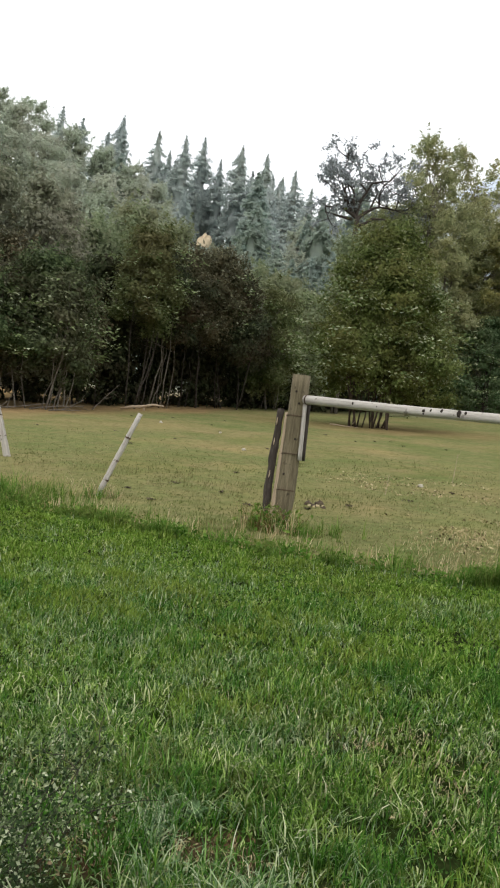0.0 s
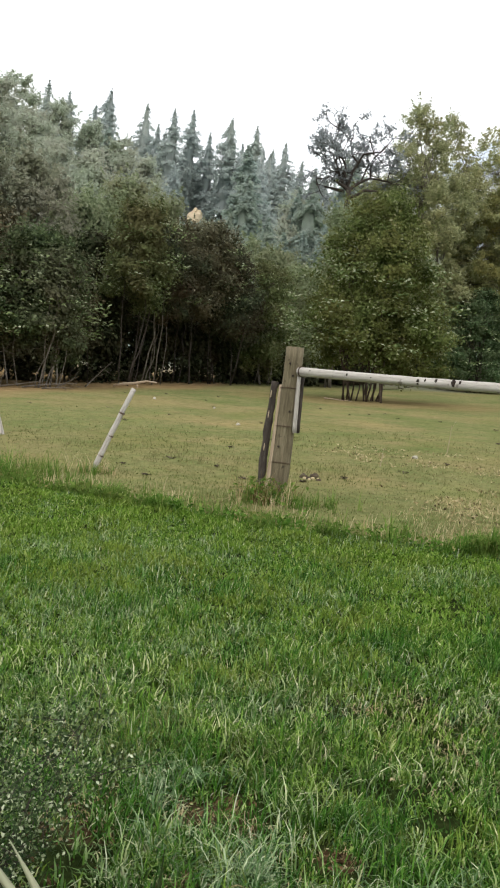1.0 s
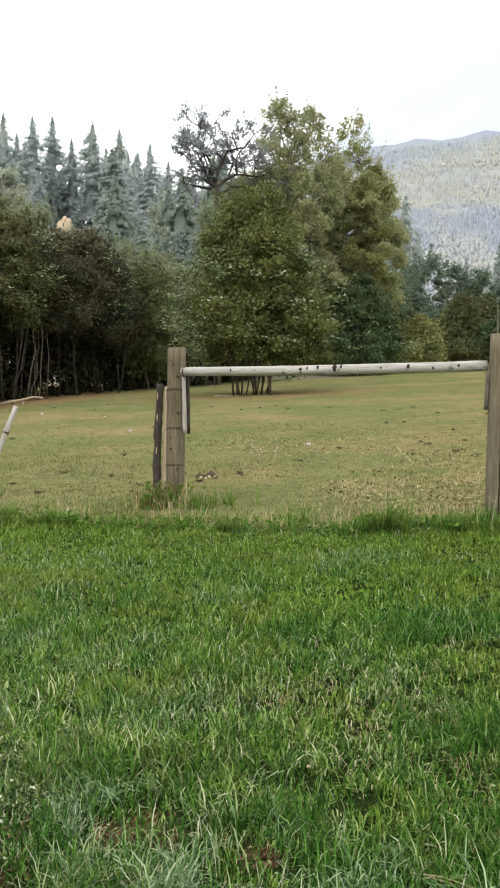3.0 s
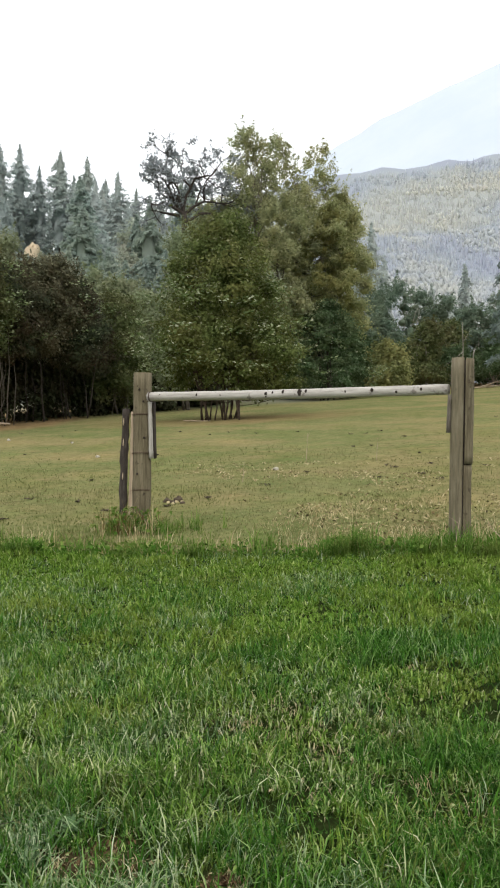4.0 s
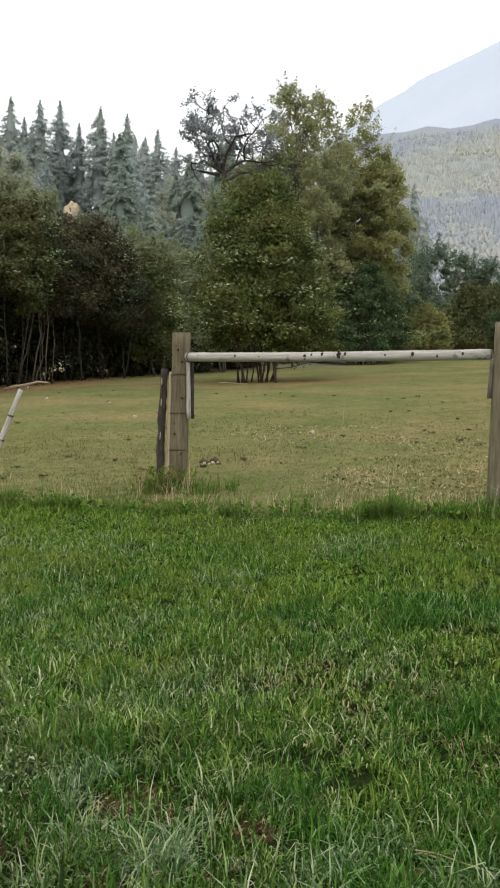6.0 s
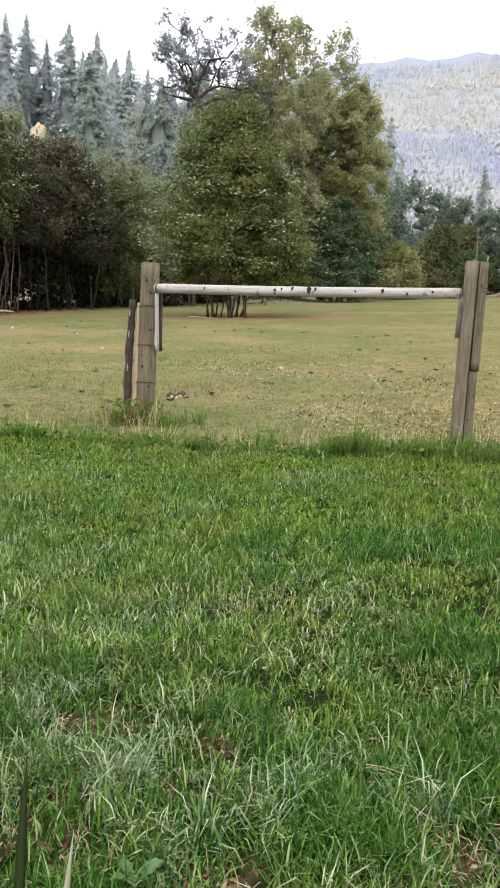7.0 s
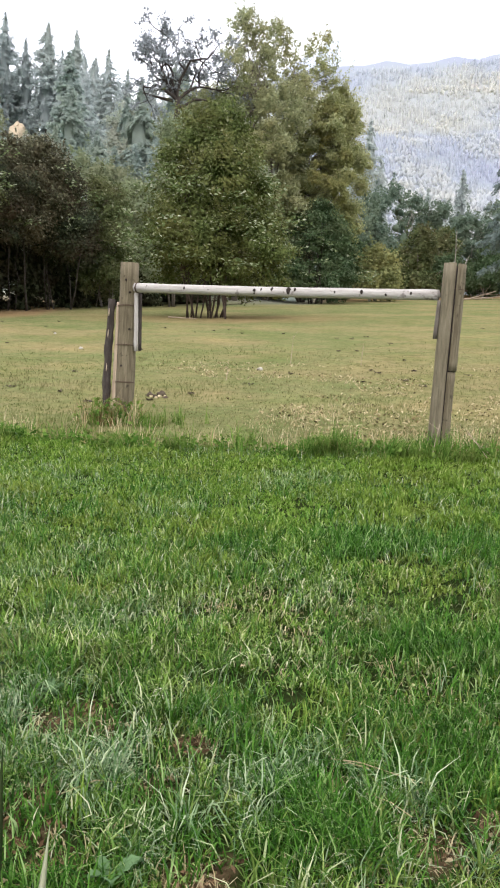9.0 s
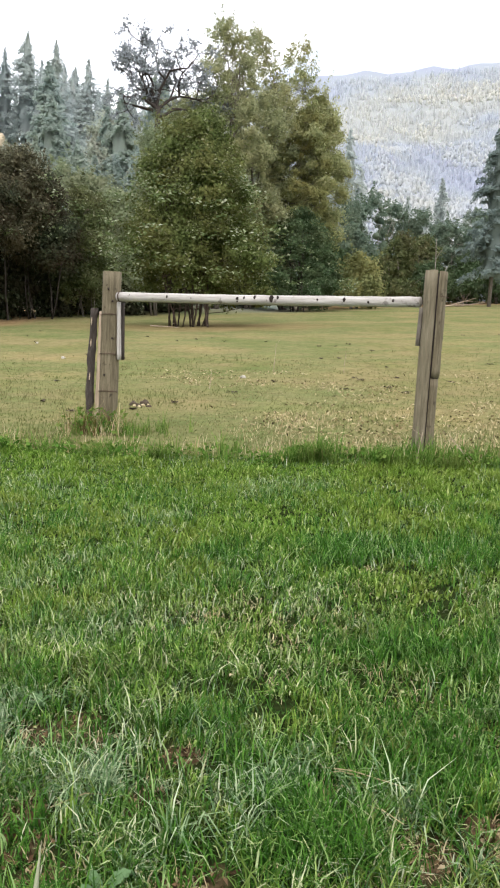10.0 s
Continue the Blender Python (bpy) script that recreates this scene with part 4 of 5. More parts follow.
for az, d, e in ((-16.1, 138, 19.5), (-14.7, 145, 19.1), (-12.0, 150, 19.8), (-9.5, 150, 19.3), (-7.6, 142, 19.3), (-6.3, 150, 19.4), (-3.6, 146, 19.3), (-1.8, 140, 19.0), (0.3, 138, 18.2), (-12.9, 150, 18.6), (-8.6, 146, 18.2), (-5.0, 148, 18.2), (-2.7, 150, 17.8), (-0.7, 148, 17.4), (1.6, 146, 17.2), (2.9, 140, 16.6)):
    stand(az, d, e + 0.3)
for k in range(22):
    az = -12 + 16 * (k + frng.random()) / 22
    stand(az, 84 + 14 * frng.random(), 11.0 + 1.6 * frng.random() + (0 if -7.5 < az < -3.5 else 1.0))
for k in range(34):
    az = -20 + 27 * (k + frng.random()) / 34
    stand(az, 150 + 16 * frng.random(), 15.2 + 1.8 * frng.random())
for az, d, e in ((-6.35, 137, 13.5), (-4.75, 136, 13.5), (-5.9, 130, 13.2), (-5.2, 128, 13.1), (-7.0, 112, 12.9), (-6.4, 106, 12.7), (-5.7, 109, 12.9), (-5.0, 104, 12.8), (-4.4, 110, 13.0), (-3.8, 106, 13.1), (-4.0, 124, 13.4), (-6.8, 124, 13.5)):
    stand(az, d, e)
for _ in range(70):
    az, d = -28 + 37 * frng.random(), 92 + 66 * frng.random()
    if -7.2 < az < -3.9 and d < 143:
        continue
    at = polar(az, d)
    base_e = math.degrees(math.atan2(at.z - 1.52, d))
    stand(az, d, min(base_e + math.degrees(math.atan2(10 + 7 * frng.random(), d)), 18.0))

# trees across the valley's mouth
for k, (az, d, e, w) in enumerate(((18.1, 126, 15.4, 0.13), (17.2, 122, 13.2, 0.16), (22.2, 116, 11.2, 0.15), (24.4, 122, 12.4, 0.10), (23.3, 126, 10.6, 0.14), (19.0, 130, 13.0, 0.14), (26.2, 124, 10.4, 0.15))):
    h = top_height(az, d, e)
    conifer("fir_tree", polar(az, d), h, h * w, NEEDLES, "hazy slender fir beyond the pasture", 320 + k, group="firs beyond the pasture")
h = top_height(28.0, 86, 16.6)
conifer("pine_tree", polar(28.0, 86), h, 3.5, NEEDLES_NEAR, "tall dark pine with ragged boughs beyond the pasture", 340, bare=0.15, whorls=20, thin=1.3, ragged=1.0)
for i, (az, d, e, r, mat, text) in enumerate((
        (19.9, 106, 11.5, 5.4, HAZED_RIM_LEAF, "dense tree beyond the pasture, hazed blue-green"), (25.4, 104, 9.6, 5.4, HAZED_RIM_LEAF, "tree beyond the pasture, hazed blue-green"), (18.5, 110, 10.8, 4.8, HAZED_RIM_LEAF, "hazy green tree beyond the pasture"), (21.4, 112, 10.9, 5.0, HAZED_RIM_LEAF, "hazy green tree beyond the pasture"), (23.3, 112, 10.2, 5.0, HAZED_RIM_LEAF, "tree beyond the pasture, hazed blue-green"), (27.0, 110, 10.2, 5.2, HAZED_RIM_LEAF, "hazy green tree beyond the pasture"),
        (21.9, 90, 8.7, 2.9, OLIVE_LEAF, "rounded olive bush at the pasture's far rim"), (19.2, 74, 7.4, 2.3, YELLOW_LEAF, "yellowing bush at the pasture's far rim"),
        (23.4, 100, 8.6, 3.2, OLIVE_LEAF, "brownish young tree beyond the pasture"), (16.6, 78, 8.6, 2.8, GREEN_LEAF, "dark green tree at the pasture's far rim"),
        (17.4, 92, 7.2, 3.0, GREEN_LEAF, "low green scrub at the pasture's far rim"), (20.1, 94, 7.0, 3.0, GREEN_LEAF, "low green scrub at the pasture's far rim"), (23.8, 96, 6.9, 2.8, GREEN_LEAF, "low green scrub at the pasture's far rim"),
        (26.2, 99, 7.2, 3.0, GREEN_LEAF, "low green scrub at the pasture's far rim"), (28.6, 101, 7.6, 3.2, GREEN_LEAF, "low green scrub at the pasture's far rim"), (31.0, 102, 8.6, 3.4, GREEN_LEAF, "low green scrub at the pasture's far rim"),
        (14.2, 92, 9.4, 4.2, GREEN_LEAF, "dark green scrub behind the cottonwoods"), (12.0, 90, 9.2, 4.2, GREEN_LEAF, "dark green scrub behind the cottonwoods"), (18.6, 98, 9.0, 4.0, HAZED_RIM_LEAF, "scrub behind the yellowing bush, hazed blue-green"),
        (33.5, 102, 9.6, 3.8, HAZED_RIM_LEAF, "tree beyond the pasture, hazed blue-green"), (30.0, 112, 11.6, 4.4, HAZED_RIM_LEAF, "tree beyond the pasture, hazed blue-green"))):
    leafy_tree("far_rim_tree", polar(az, d), top_height(az, d, e), r, mat, BARK_PALE, text, "tree", 260 + i, stems=4, spread=0.6, low=0.06, clusters=160, leaves=58, leaf=0.17, puff=0.65, stem_r=0.09, group="trees beyond the pasture", lobes=22, lobe=0.34, feathers=30, dense=0.54)

# dead saplings and fallen branches at the far rim
drng = np.random.default_rng(5)


def dead_stick(name, p0, p1, r, label, category, mat=DEAD, twigs=3):
    at = Vector(p0)
    ob = thing(name, at, label, category)
    p = bent((0, 0, 0), Vector(p1) - at, 8, 0.02, drng)
    tube = Tubes().add(p, np.linspace(r, r * 0.35, 8), 7, 0.12, drng)
    part("stem", tube.mesh("stem", mat), ob)
    for _ in range(twigs):
        k = drng.integers(3, 7)
        way = drng.normal(size=3) * 0.2 * np.linalg.norm(p[-1])
        part("twig", Tubes().add(bent(p[k], p[k] + way + (0, 0, 0.1), 5, 0.08, drng), np.linspace(r * 0.35, r * 0.1, 5), 5, 0.1, drng).mesh("twig", mat), ob)
    return ob


for az, e, lean in ((24.28, 8.6, 0.0), (24.75, 6.8, 0.5)):
    a = polar(az, 84)
    dead_stick("dead_sapling", a - Vector((0, 0, 0.2)), a + Vector((lean, 0, 1.52 + 84 * math.tan(radians(e)) - a.z)), 0.07, "thin pale dead sapling at the pasture's far rim", "dead tree", BARK_PALE, 2)
for az, d, dx, dz in ((25.6, 86, 2.4, 0.9), (26.0, 86.5, 2.8, 0.5), (25.2, 85.5, 1.9, 0.25)):
    a = polar(az, d)
    dead_stick("fallen_branch", a + Vector((-0.3, 0, 0.06)), a + Vector((dx, -0.4, dz + 0.1)), 0.09, "bleached fallen branch lying at the pasture's far rim", "branch")

# ---- fence and hitching rail ----
prng = np.random.default_rng(9)


def log_part(name, p0, p1, r0, r1, mat, parent, label="", sides=18, rings=16, wobble=0.035, sag=0.006):
    """A stick of wood between two places of its thing, modelled along its own z."""
    p0, p1 = Vector(p0), Vector(p1)
    size = (p1 - p0).length
    tube = Tubes().add(bent((0, 0, 0), (0, 0, size), rings, sag, prng), np.linspace(r0, r1, rings) * (1 + 0.03 * (prng.random(rings) - 0.5)), sides, wobble, prng)
    ob = part(name, tube.mesh(name, mat), parent, label)
    ob.matrix_basis = Matrix.Translation(p0) @ (p1 - p0).to_track_quat("Z", "Y").to_matrix().to_4x4()
    return ob


def ring_part(name, at, axis, r, thick, mat, parent, label="", turns=2):
    """Wire wound round a post or pole."""
    a = np.linspace(0, 2 * np.pi * turns, 26 * turns)
    pts = np.stack([r * np.cos(a), r * np.sin(a), (a / 6.28 - turns / 2) * thick * 2.6], -1)
    ob = part(name, Tubes().add(pts, np.full(len(a), thick), 5).mesh(name, mat), parent, label)
    ob.matrix_basis = Matrix.Translation(at) @ Vector(axis).to_track_quat("Z", "Y").to_matrix().to_4x4()
    return ob


g = ground_at(0.32, 9.85)
post = thing("fence_post", (0.32, 9.85, g), "thick round weathered wooden post holding one end of the rail", "post")
shaft = log_part("shaft", (0, 0, -0.3), (0.012, 0, 2.405 - g), 0.118, 0.108, POST_WOOD, post)
log_part("backing_pole", (-0.10, 0.05, -0.25), (-0.072, 0.05, 1.94 - g), 0.062, 0.05, DEAD, post, "paler short pole fixed behind the post", 12, 12, 0.06)
for z in (0.42, 0.86, 1.32):
    ring_part("wire_wrap", (0.004, 0, z), (0.02, 0.1, 1), 0.113, 0.0025, WIRE, post, "rusty wire wound round the post")
log_part("cleat", (0.118, -0.085, 1.38 - g), (0.095, -0.085, 2.058 - g), 0.026, 0.025, PEELED, post, "pale upright cleat nailed under the rail", 10, 8)
log_part("cleat", (0.160, -0.03, 1.38 - g), (0.142, -0.03, 2.055 - g), 0.026, 0.025, BARK_DARK, post, "dark upright cleat nailed under the rail", 10, 8)
for x, z in ((-0.03, 1.62), (0.03, 1.05), (-0.05, 0.62), (0.02, 1.48)):
    k = part("knot", Tubes().add([(0, 0, 0), (0, -0.012, 0)], [0.014, 0.009], 8).mesh("knot", KNOT), shaft)
    k.matrix_basis = shaft.matrix_basis.inverted() @ Matrix.Translation((x, -math.sqrt(0.11**2 - x * x), z))

stake = thing("fence_stake", (0.115, 9.93, ground_at(0.115, 9.93)), "slim dark bark-covered stake standing beside the post", "stake")
shaft = log_part("shaft", (0.0, 0, -0.25), (0.03, 0, 1.975 - ground_at(0.115, 9.93)), 0.052, 0.042, BARK_DARK, stake, "", 12, 22, 0.14, 0.012)
for z in (0.55, 0.95, 1.2):
    part("bark_flake", Tubes().add(bent((0, 0, 0), (0.004, 0, 0.09), 4, 0.03, prng), [0.004, 0.008, 0.007, 0.002], 6, 0.2, prng).mesh("bark_flake", DEAD), shaft, "pale strip where bark is gone").matrix_basis = shaft.matrix_basis.inverted() @ Matrix.Translation((-0.02 + 0.012 * z, -0.043, z))


def half_log(name, z0, z1, r, cut, side, mat, parent, label, rings=14):
    """One side of a post split lengthwise at cut: side -1 left of the split, 1 right of it."""
    v, k = [], 11
    a0 = math.acos(max(-1, min(1, cut / r)))
    a = np.linspace(a0, 2 * np.pi - a0, k) if side < 0 else np.linspace(-a0, a0, k)
    for z in np.linspace(z0, z1, rings):
        rr = r * (1 + 0.05 * (prng.random(k) - 0.5))
        v.append(np.stack([rr * np.cos(a), rr * np.sin(a), np.full(k, z) + 0.004 * prng.random(k)], -1))
    v = np.array(v)
    i = np.arange(rings * k).reshape(rings, k)
    q = np.stack([i[:-1], np.roll(i[:-1], -1, 1), np.roll(i[1:], -1, 1), i[1:]], -1).reshape(-1, 4)
    me = mesh_of(name, v.reshape(-1, 3), [q, i[0][None, ::-1], i[-1][None]], mat)
    return part(name, me, parent, label)


g2 = ground_at(3.215, 7.265)
post = thing("fence_post", (3.215, 7.265, g2), "thick grey wooden post split down its length, under the rail", "post")
post.rotation_euler = (0, radians(0.7), radians(-24))
half_log("main_half", -0.3, 2.372 - g2, 0.105, 0.012, -1, GREY_WOOD, post, "unsplit side of the post")
half_log("split_slab", 1.375 - g2, 2.366 - g2, 0.106, 0.027, 1, POST_WOOD, post, "slab split away along a dark crack")
half_log("lower_half", -0.3, 1.365 - g2, 0.095, 0.022, 1, POST_WOOD, post, "worn lower part below the split")
# Bark-dark filler closes the gap and paints the crack's shade.
log_part("core", (0.02, 0.012, -0.2), (0.02, 0.012, 2.35 - g2), 0.078, 0.078, BARK_DARK, post, "dark filler added behind the crack for its shade", 12, 8)
log_part("cleat", (-0.122, -0.02, 1.668 - g2), (-0.112, -0.02, 2.03 - g2), 0.022, 0.021, BARK_GREY, post, "short upright cleat nailed under the rail", 10, 6)
ring_part("wire_tie", (0.055, -0.02, 1.52), (0.1, 0.0, 1), 0.075, 0.003, WIRE, post, "loose wire tied round the slab", 1)

rail_a, rail_b = Vector((0.405, 9.742, 2.114)), Vector((3.118, 7.318, 2.082))
rail = thing("rail", rail_a, "peeled bleached log laid level between two posts, with dark knots", "rail")
bar = log_part("log", (0, 0, 0), rail_b - rail_a, 0.053, 0.051, PEELED, rail, "", 18, 30, 0.03, 0.003)
way = (rail_b - rail_a).normalized()
front = Vector((way.y, -way.x, 0)).normalized()
front = front if front.y < 0 else -front
size = (rail_b - rail_a).length
for f, up, w in ((0.055, 0.2, 0.010), (0.20, 0.1, 0.012), (0.29, -0.2, 0.009), (0.452, -0.25, 0.018), (0.475, 0.2, 0.010), (0.51, 0.35, 0.014), (0.565, 0.1, 0.024), (0.585, 0.35, 0.012), (0.71, 0.0, 0.009), (0.79, 0.15, 0.014), (0.86, -0.3, 0.010), (0.93, 0.1, 0.012)):
    c = way * size * f + front * 0.0475 * math.cos(up) + Vector((0, 0, 0.0475 * math.sin(up)))
    n = (front * math.cos(up) + Vector((0, 0, math.sin(up)))).normalized()
    k = part("knot", Tubes().add([(0, 0, -0.004), (0, 0, 0.004), (0, 0, 0.006)], [w * 1.1, w, w * 0.4], 9, 0.2, prng).mesh("knot", KNOT), bar)
    k.matrix_basis = bar.matrix_basis.inverted() @ Matrix.Translation(c) @ n.to_track_quat("Z", "Y").to_matrix().to_4x4() @ Matrix.Diagonal((1, 1.5, 1, 1))
ring_part("wire_tie", way * 0.035, way, 0.058, 0.003, WIRE, rail, "wire lashing at the rail's end", 2)

for base, top, r, zs in (((-2.16, 11.14), (-1.735, 11.21, 1.70), 0.04, (0.25, 0.55, 0.9)), ((-4.75, 15.42), (-5.10, 15.30, 1.75), 0.07, (0.4, 0.8))):
    gz = ground_at(*base)
    pole = thing("leaning_pole", (*base, gz), "slim pale fence pole leaning over, bound with wire", "pole", "leaning fence poles")
    a, b = Vector((0, 0, 0)), Vector((top[0] - base[0], top[1] - base[1], top[2] - gz))
    log_part("shaft", a - b * 0.15, b, r, r * 0.82, PEELED, pole, "", 12, 14, 0.05, 0.01)
    for z in zs:
        ring_part("wire_wrap", b * (z / b.length), b, r * 1.0, 0.0045, WIRE, pole, "dark wire wrap", 2)

# the crooked log and litter under the thicket
lg = thing("fallen_log", (-6.8, 39.4, ground_at(-6.8, 39.4)), "crooked bleached log lying on the ground before the thicket", "log")
path = np.array([(0, 0, 0.05), (0.5, 0.05, 0.2), (1.05, 0.1, 0.3), (1.55, 0.2, 0.45), (2.05, 0.3, 0.44)])
part("log", Tubes().add(path, [0.045, 0.07, 0.065, 0.055, 0.035], 10, 0.12, drng).mesh("log", DEAD), lg)
part("branch_stub", Tubes().add([(1.1, 0.15, -0.1), (1.15, 0.14, 0.1), (1.1, 0.1, 0.26)], [0.05, 0.05, 0.04], 7, 0.1, drng).mesh("branch_stub", DEAD), lg)
for az, d, dx, dy, dz, r in ((-15.9, 34.5, 2.1, 0.6, 0.25, 0.035), (-14.6, 34.0, 1.4, -0.3, 0.12, 0.03), (-17.4, 34.2, 1.6, 0.4, 0.3, 0.03), (-13.8, 35.0, 0.9, 0.1, 0.5, 0.025), (-19.0, 33.5, 1.8, 0.2, 0.2, 0.035), (-11.7, 37.5, 1.0, 0.4, 1.2, 0.03), (-16.8, 35.2, -0.4, 0.1, 1.7, 0.04)):
    a = polar(az, d)
    dead_stick("fallen_branch", a + Vector((0, 0, r * 0.6)), a + Vector((dx, dy, dz + (ground_at(a.x + dx, a.y + dy) - a.z))), r, "dead branch lying among litter before the thicket", "branch", BARK_GREY, 3)
a = polar(4.9, 38.5)
dead_stick("fallen_branch", a + Vector((0, 0, 0.08)), a + Vector((1.3, -0.5, 0.02 + ground_at(a.x + 1.3, a.y - 0.5) - a.z)), 0.03, "thin pale branch on the ground below the round willow", "branch", DEAD, 1)

# droppings, stones and clods
def lump(name, x, y, w, h, mat, label, category, group=""):
    rng = np.random.default_rng(int(abs(x * 977 + y * 131)) + 1)
    bm = bmesh.new()
    bmesh.ops.create_icosphere(bm, subdivisions=2, radius=1)
    for v in bm.verts:
        v.co *= 0.8 + 0.35 * rng.random()
        v.co.x, v.co.y, v.co.z = v.co.x * w / 2, v.co.y * w / 2 * 0.8, max(v.co.z, -0.25) * h
    me = bpy.data.meshes.new(name)
    bm.to_mesh(me)
    bm.free()
    me.materials.append(mat)
    ob = new(name, me)
    ob.location = (x, y, ground_at(x, y) + h * 0.1)
    return tagged(ob, label, category, group)


for x, y, w, h in ((0.77, 11.84, 0.13, 0.06), (0.93, 11.86, 0.14, 0.07), (0.84, 11.7, 0.09, 0.04), (0.97, 11.62, 0.08, 0.03)):
    lump("dung_lump", x, y, w, h, DUNG, "dry dark dung lump on the cropped turf", "dung", "dung by the post")
for x, y, w in ((0.78, 11.72, 0.06), (0.9, 11.74, 0.07), (0.97, 11.7, 0.05), (0.84, 11.62, 0.05)):
    lump("dung_lump", x, y, w, 0.03, STRAW, "pale dried dung lump with straw in it", "dung", "dung by the post")
for x, y, w in ((3.09, 15.34, 0.11), (-3.61, 29.7, 0.13), (-0.37, 20.74, 0.11), (-1.28, 26.8, 0.09)):
    lump("stone", x, y, w, w * 0.5, STONE, "small pale stone lying in the pasture", "stone", "stones in the pasture")
n = 60
cx, cy = [], []
while len(cx) < n:
    az, d = -18 + 48 * drng.random(), 9 + 26 * drng.random() ** 1.3
    x, y = d * math.sin(radians(az)), d * math.cos(radians(az))
    if y > float(mown_edge(x)) + 1.2 and soft_noise(x, y, 3.0) > 0.42:
        cx.append(x), cy.append(y)
cx, cy = np.array(cx), np.array(cy)
own = np.repeat(np.arange(n), 26)
clod = np.stack([cx[own], cy[own], land(cx, cy)[own] + 0.02], -1) + drng.normal(size=(n * 26, 3)) * (0.03, 0.03, 0.008) * (0.6 + drng.random(n))[own][:, None]
tagged(part("dung_clods", leaf_mesh("dung_clods", clod, 0.03, DUNG, drng, 0.8, 1.2)), "scattered dark clods of dung in the turf", "dung", kind="stuff")


def sandy_bank(az, d, elev, w):
    """A crumbling face of bare soil on the hillside, ridged and uneven."""
    at = polar(az, d)
    h = 1.52 + d * math.tan(radians(elev)) - at.z
    bm = bmesh.new()
    bmesh.ops.create_icosphere(bm, subdivisions=4, radius=1)
    for v in bm.verts:
        x, y, z = v.co
        k = 1 + 0.22 * math.sin(3.1 * x + 1.3) * math.cos(2.7 * z) + 0.12 * math.sin(7.3 * x + 4 * z) + 0.06 * math.sin(15 * z + 9 * y)
        v.co = Vector((x * k * w * 0.5 + 0.25 * w * max(z, 0) * (x < 0), y * w * 0.6, max(z * k, -0.2) * h * 0.86))
    me = bpy.data.meshes.new("sandy_bank")
    bm.to_mesh(me)
    bm.free()
    me.materials.append(SAND)
    ob = new("sandy_bank", me)
    ob.location = at
    tagged(ob, "bare orange sandy bank high on the hillside", "bank")


sandy_bank(-5.5, 142, 13.75, 3.0)

# ---- grass ----
grng = np.random.default_rng(42)


def wedge(count, near, far, power, a0=-24.0, a1=35.0):
    """Places on the ground in a sector before the camera, thinning out with distance."""
    d = near + (far - near) * grng.random(count) ** power
    az = np.radians(a0 + (a1 - a0) * grng.random(count))
    return d * np.sin(az), d * np.cos(az)


def feet(x, y, each, spread):
    """each blades round every place."""
    x = np.repeat(x, each) + grng.normal(size=len(x) * each) * spread
    y = np.repeat(y, each) + grng.normal(size=len(y) * each) * spread
    return np.stack([x, y, land(x, y) - 0.004], -1)


def grass(name, P, length, width, mat, label, droop):
    n = len(P)
    me = blade_mesh(name, P, length * (0.5 + 0.9 * grng.random(n)), width * (0.7 + 0.6 * grng.random(n)), mat, grng, droop)
    tagged(part(name, me), label, "grass", kind="stuff")


def patch_of(x, y, spots):
    """How far inside one of the oval spots (x, y, half width, half depth) a place lies, with a ragged rim."""
    best = np.zeros(len(x))
    for px, py, w, h in spots:
        best = np.maximum(best, 1 - np.hypot((x - px) / w, (y - py) / h))
    return best + 0.5 * (soft_noise(x, y, 0.16) - 0.5) + 0.3 * (soft_noise(x, y, 0.45) - 0.5)


# Where the sheen-coloured grass grows: x, y, half width, half depth.
PALE_SPOTS = ((-0.55, 2.9, 0.45, 0.4), (-0.8, 3.7, 0.6, 0.5), (-1.3, 5.2, 0.8, 0.8), (-0.2, 2.5, 0.4, 0.4), (-0.45, 3.3, 0.5, 0.5), (-0.5, 2.5, 0.5, 0.5), (-0.7, 4.6, 1.0, 0.9), (0.0, 3.7, 0.5, 0.35), (-1.0, 6.5, 1.2, 0.9), (0.3, 5.6, 0.6, 0.4), (1.6, 6.3, 0.7, 0.4))
LUSH = ((1.0, 4.62, 0.5, 0.32), (1.55, 4.5, 0.6, 0.36), (2.3, 4.25, 0.6, 0.4), (1.4, 3.12, 0.36, 0.34), (1.8, 2.95, 0.45, 0.35), (0.4, 2.75, 0.16, 0.12), (0.95, 2.35, 0.34, 0.3), (0.62, 2.0, 0.3, 0.22))


def off_bare(x, y, left=0.12):
    """True for the places outside the worn spots, and for a few inside."""
    ok = np.ones(len(x), bool)
    for bx, by, br in BARE:
        ok &= (np.hypot(x - bx, (y - by + 0.03) * 0.8) > br * 1.75) | (grng.random(len(x)) < left)
    return ok


x, y = wedge(86000, 1.35, 11.8, 1.12)
keep = (y < mown_edge(x) + 0.1) & (grng.random(len(x)) < np.clip(2.3 * soft_noise(x, y, 0.07) - 0.42 + 0.5 * smooth(3.5, 8, y) - 0.62 * smooth(4.4, 2.4, y), 0.05, 1))
keep &= off_bare(x, y) & (grng.random(len(x)) < 1 - 0.5 * smooth(0.2, 0.7, x) * smooth(3.0, 2.4, y))
x, y = x[keep], y[keep]
P = feet(x, y, 5, 0.015)
d = np.hypot(P[:, 0], P[:, 1])
tall = (0.5 + 0.95 * soft_noise(P[:, 0], P[:, 1], 0.32) ** 1.5) * (1.25 - 0.25 * smooth(2, 6, d))
far_off = d + 1.6 * (grng.random(len(d)) - 0.5) > 4.6
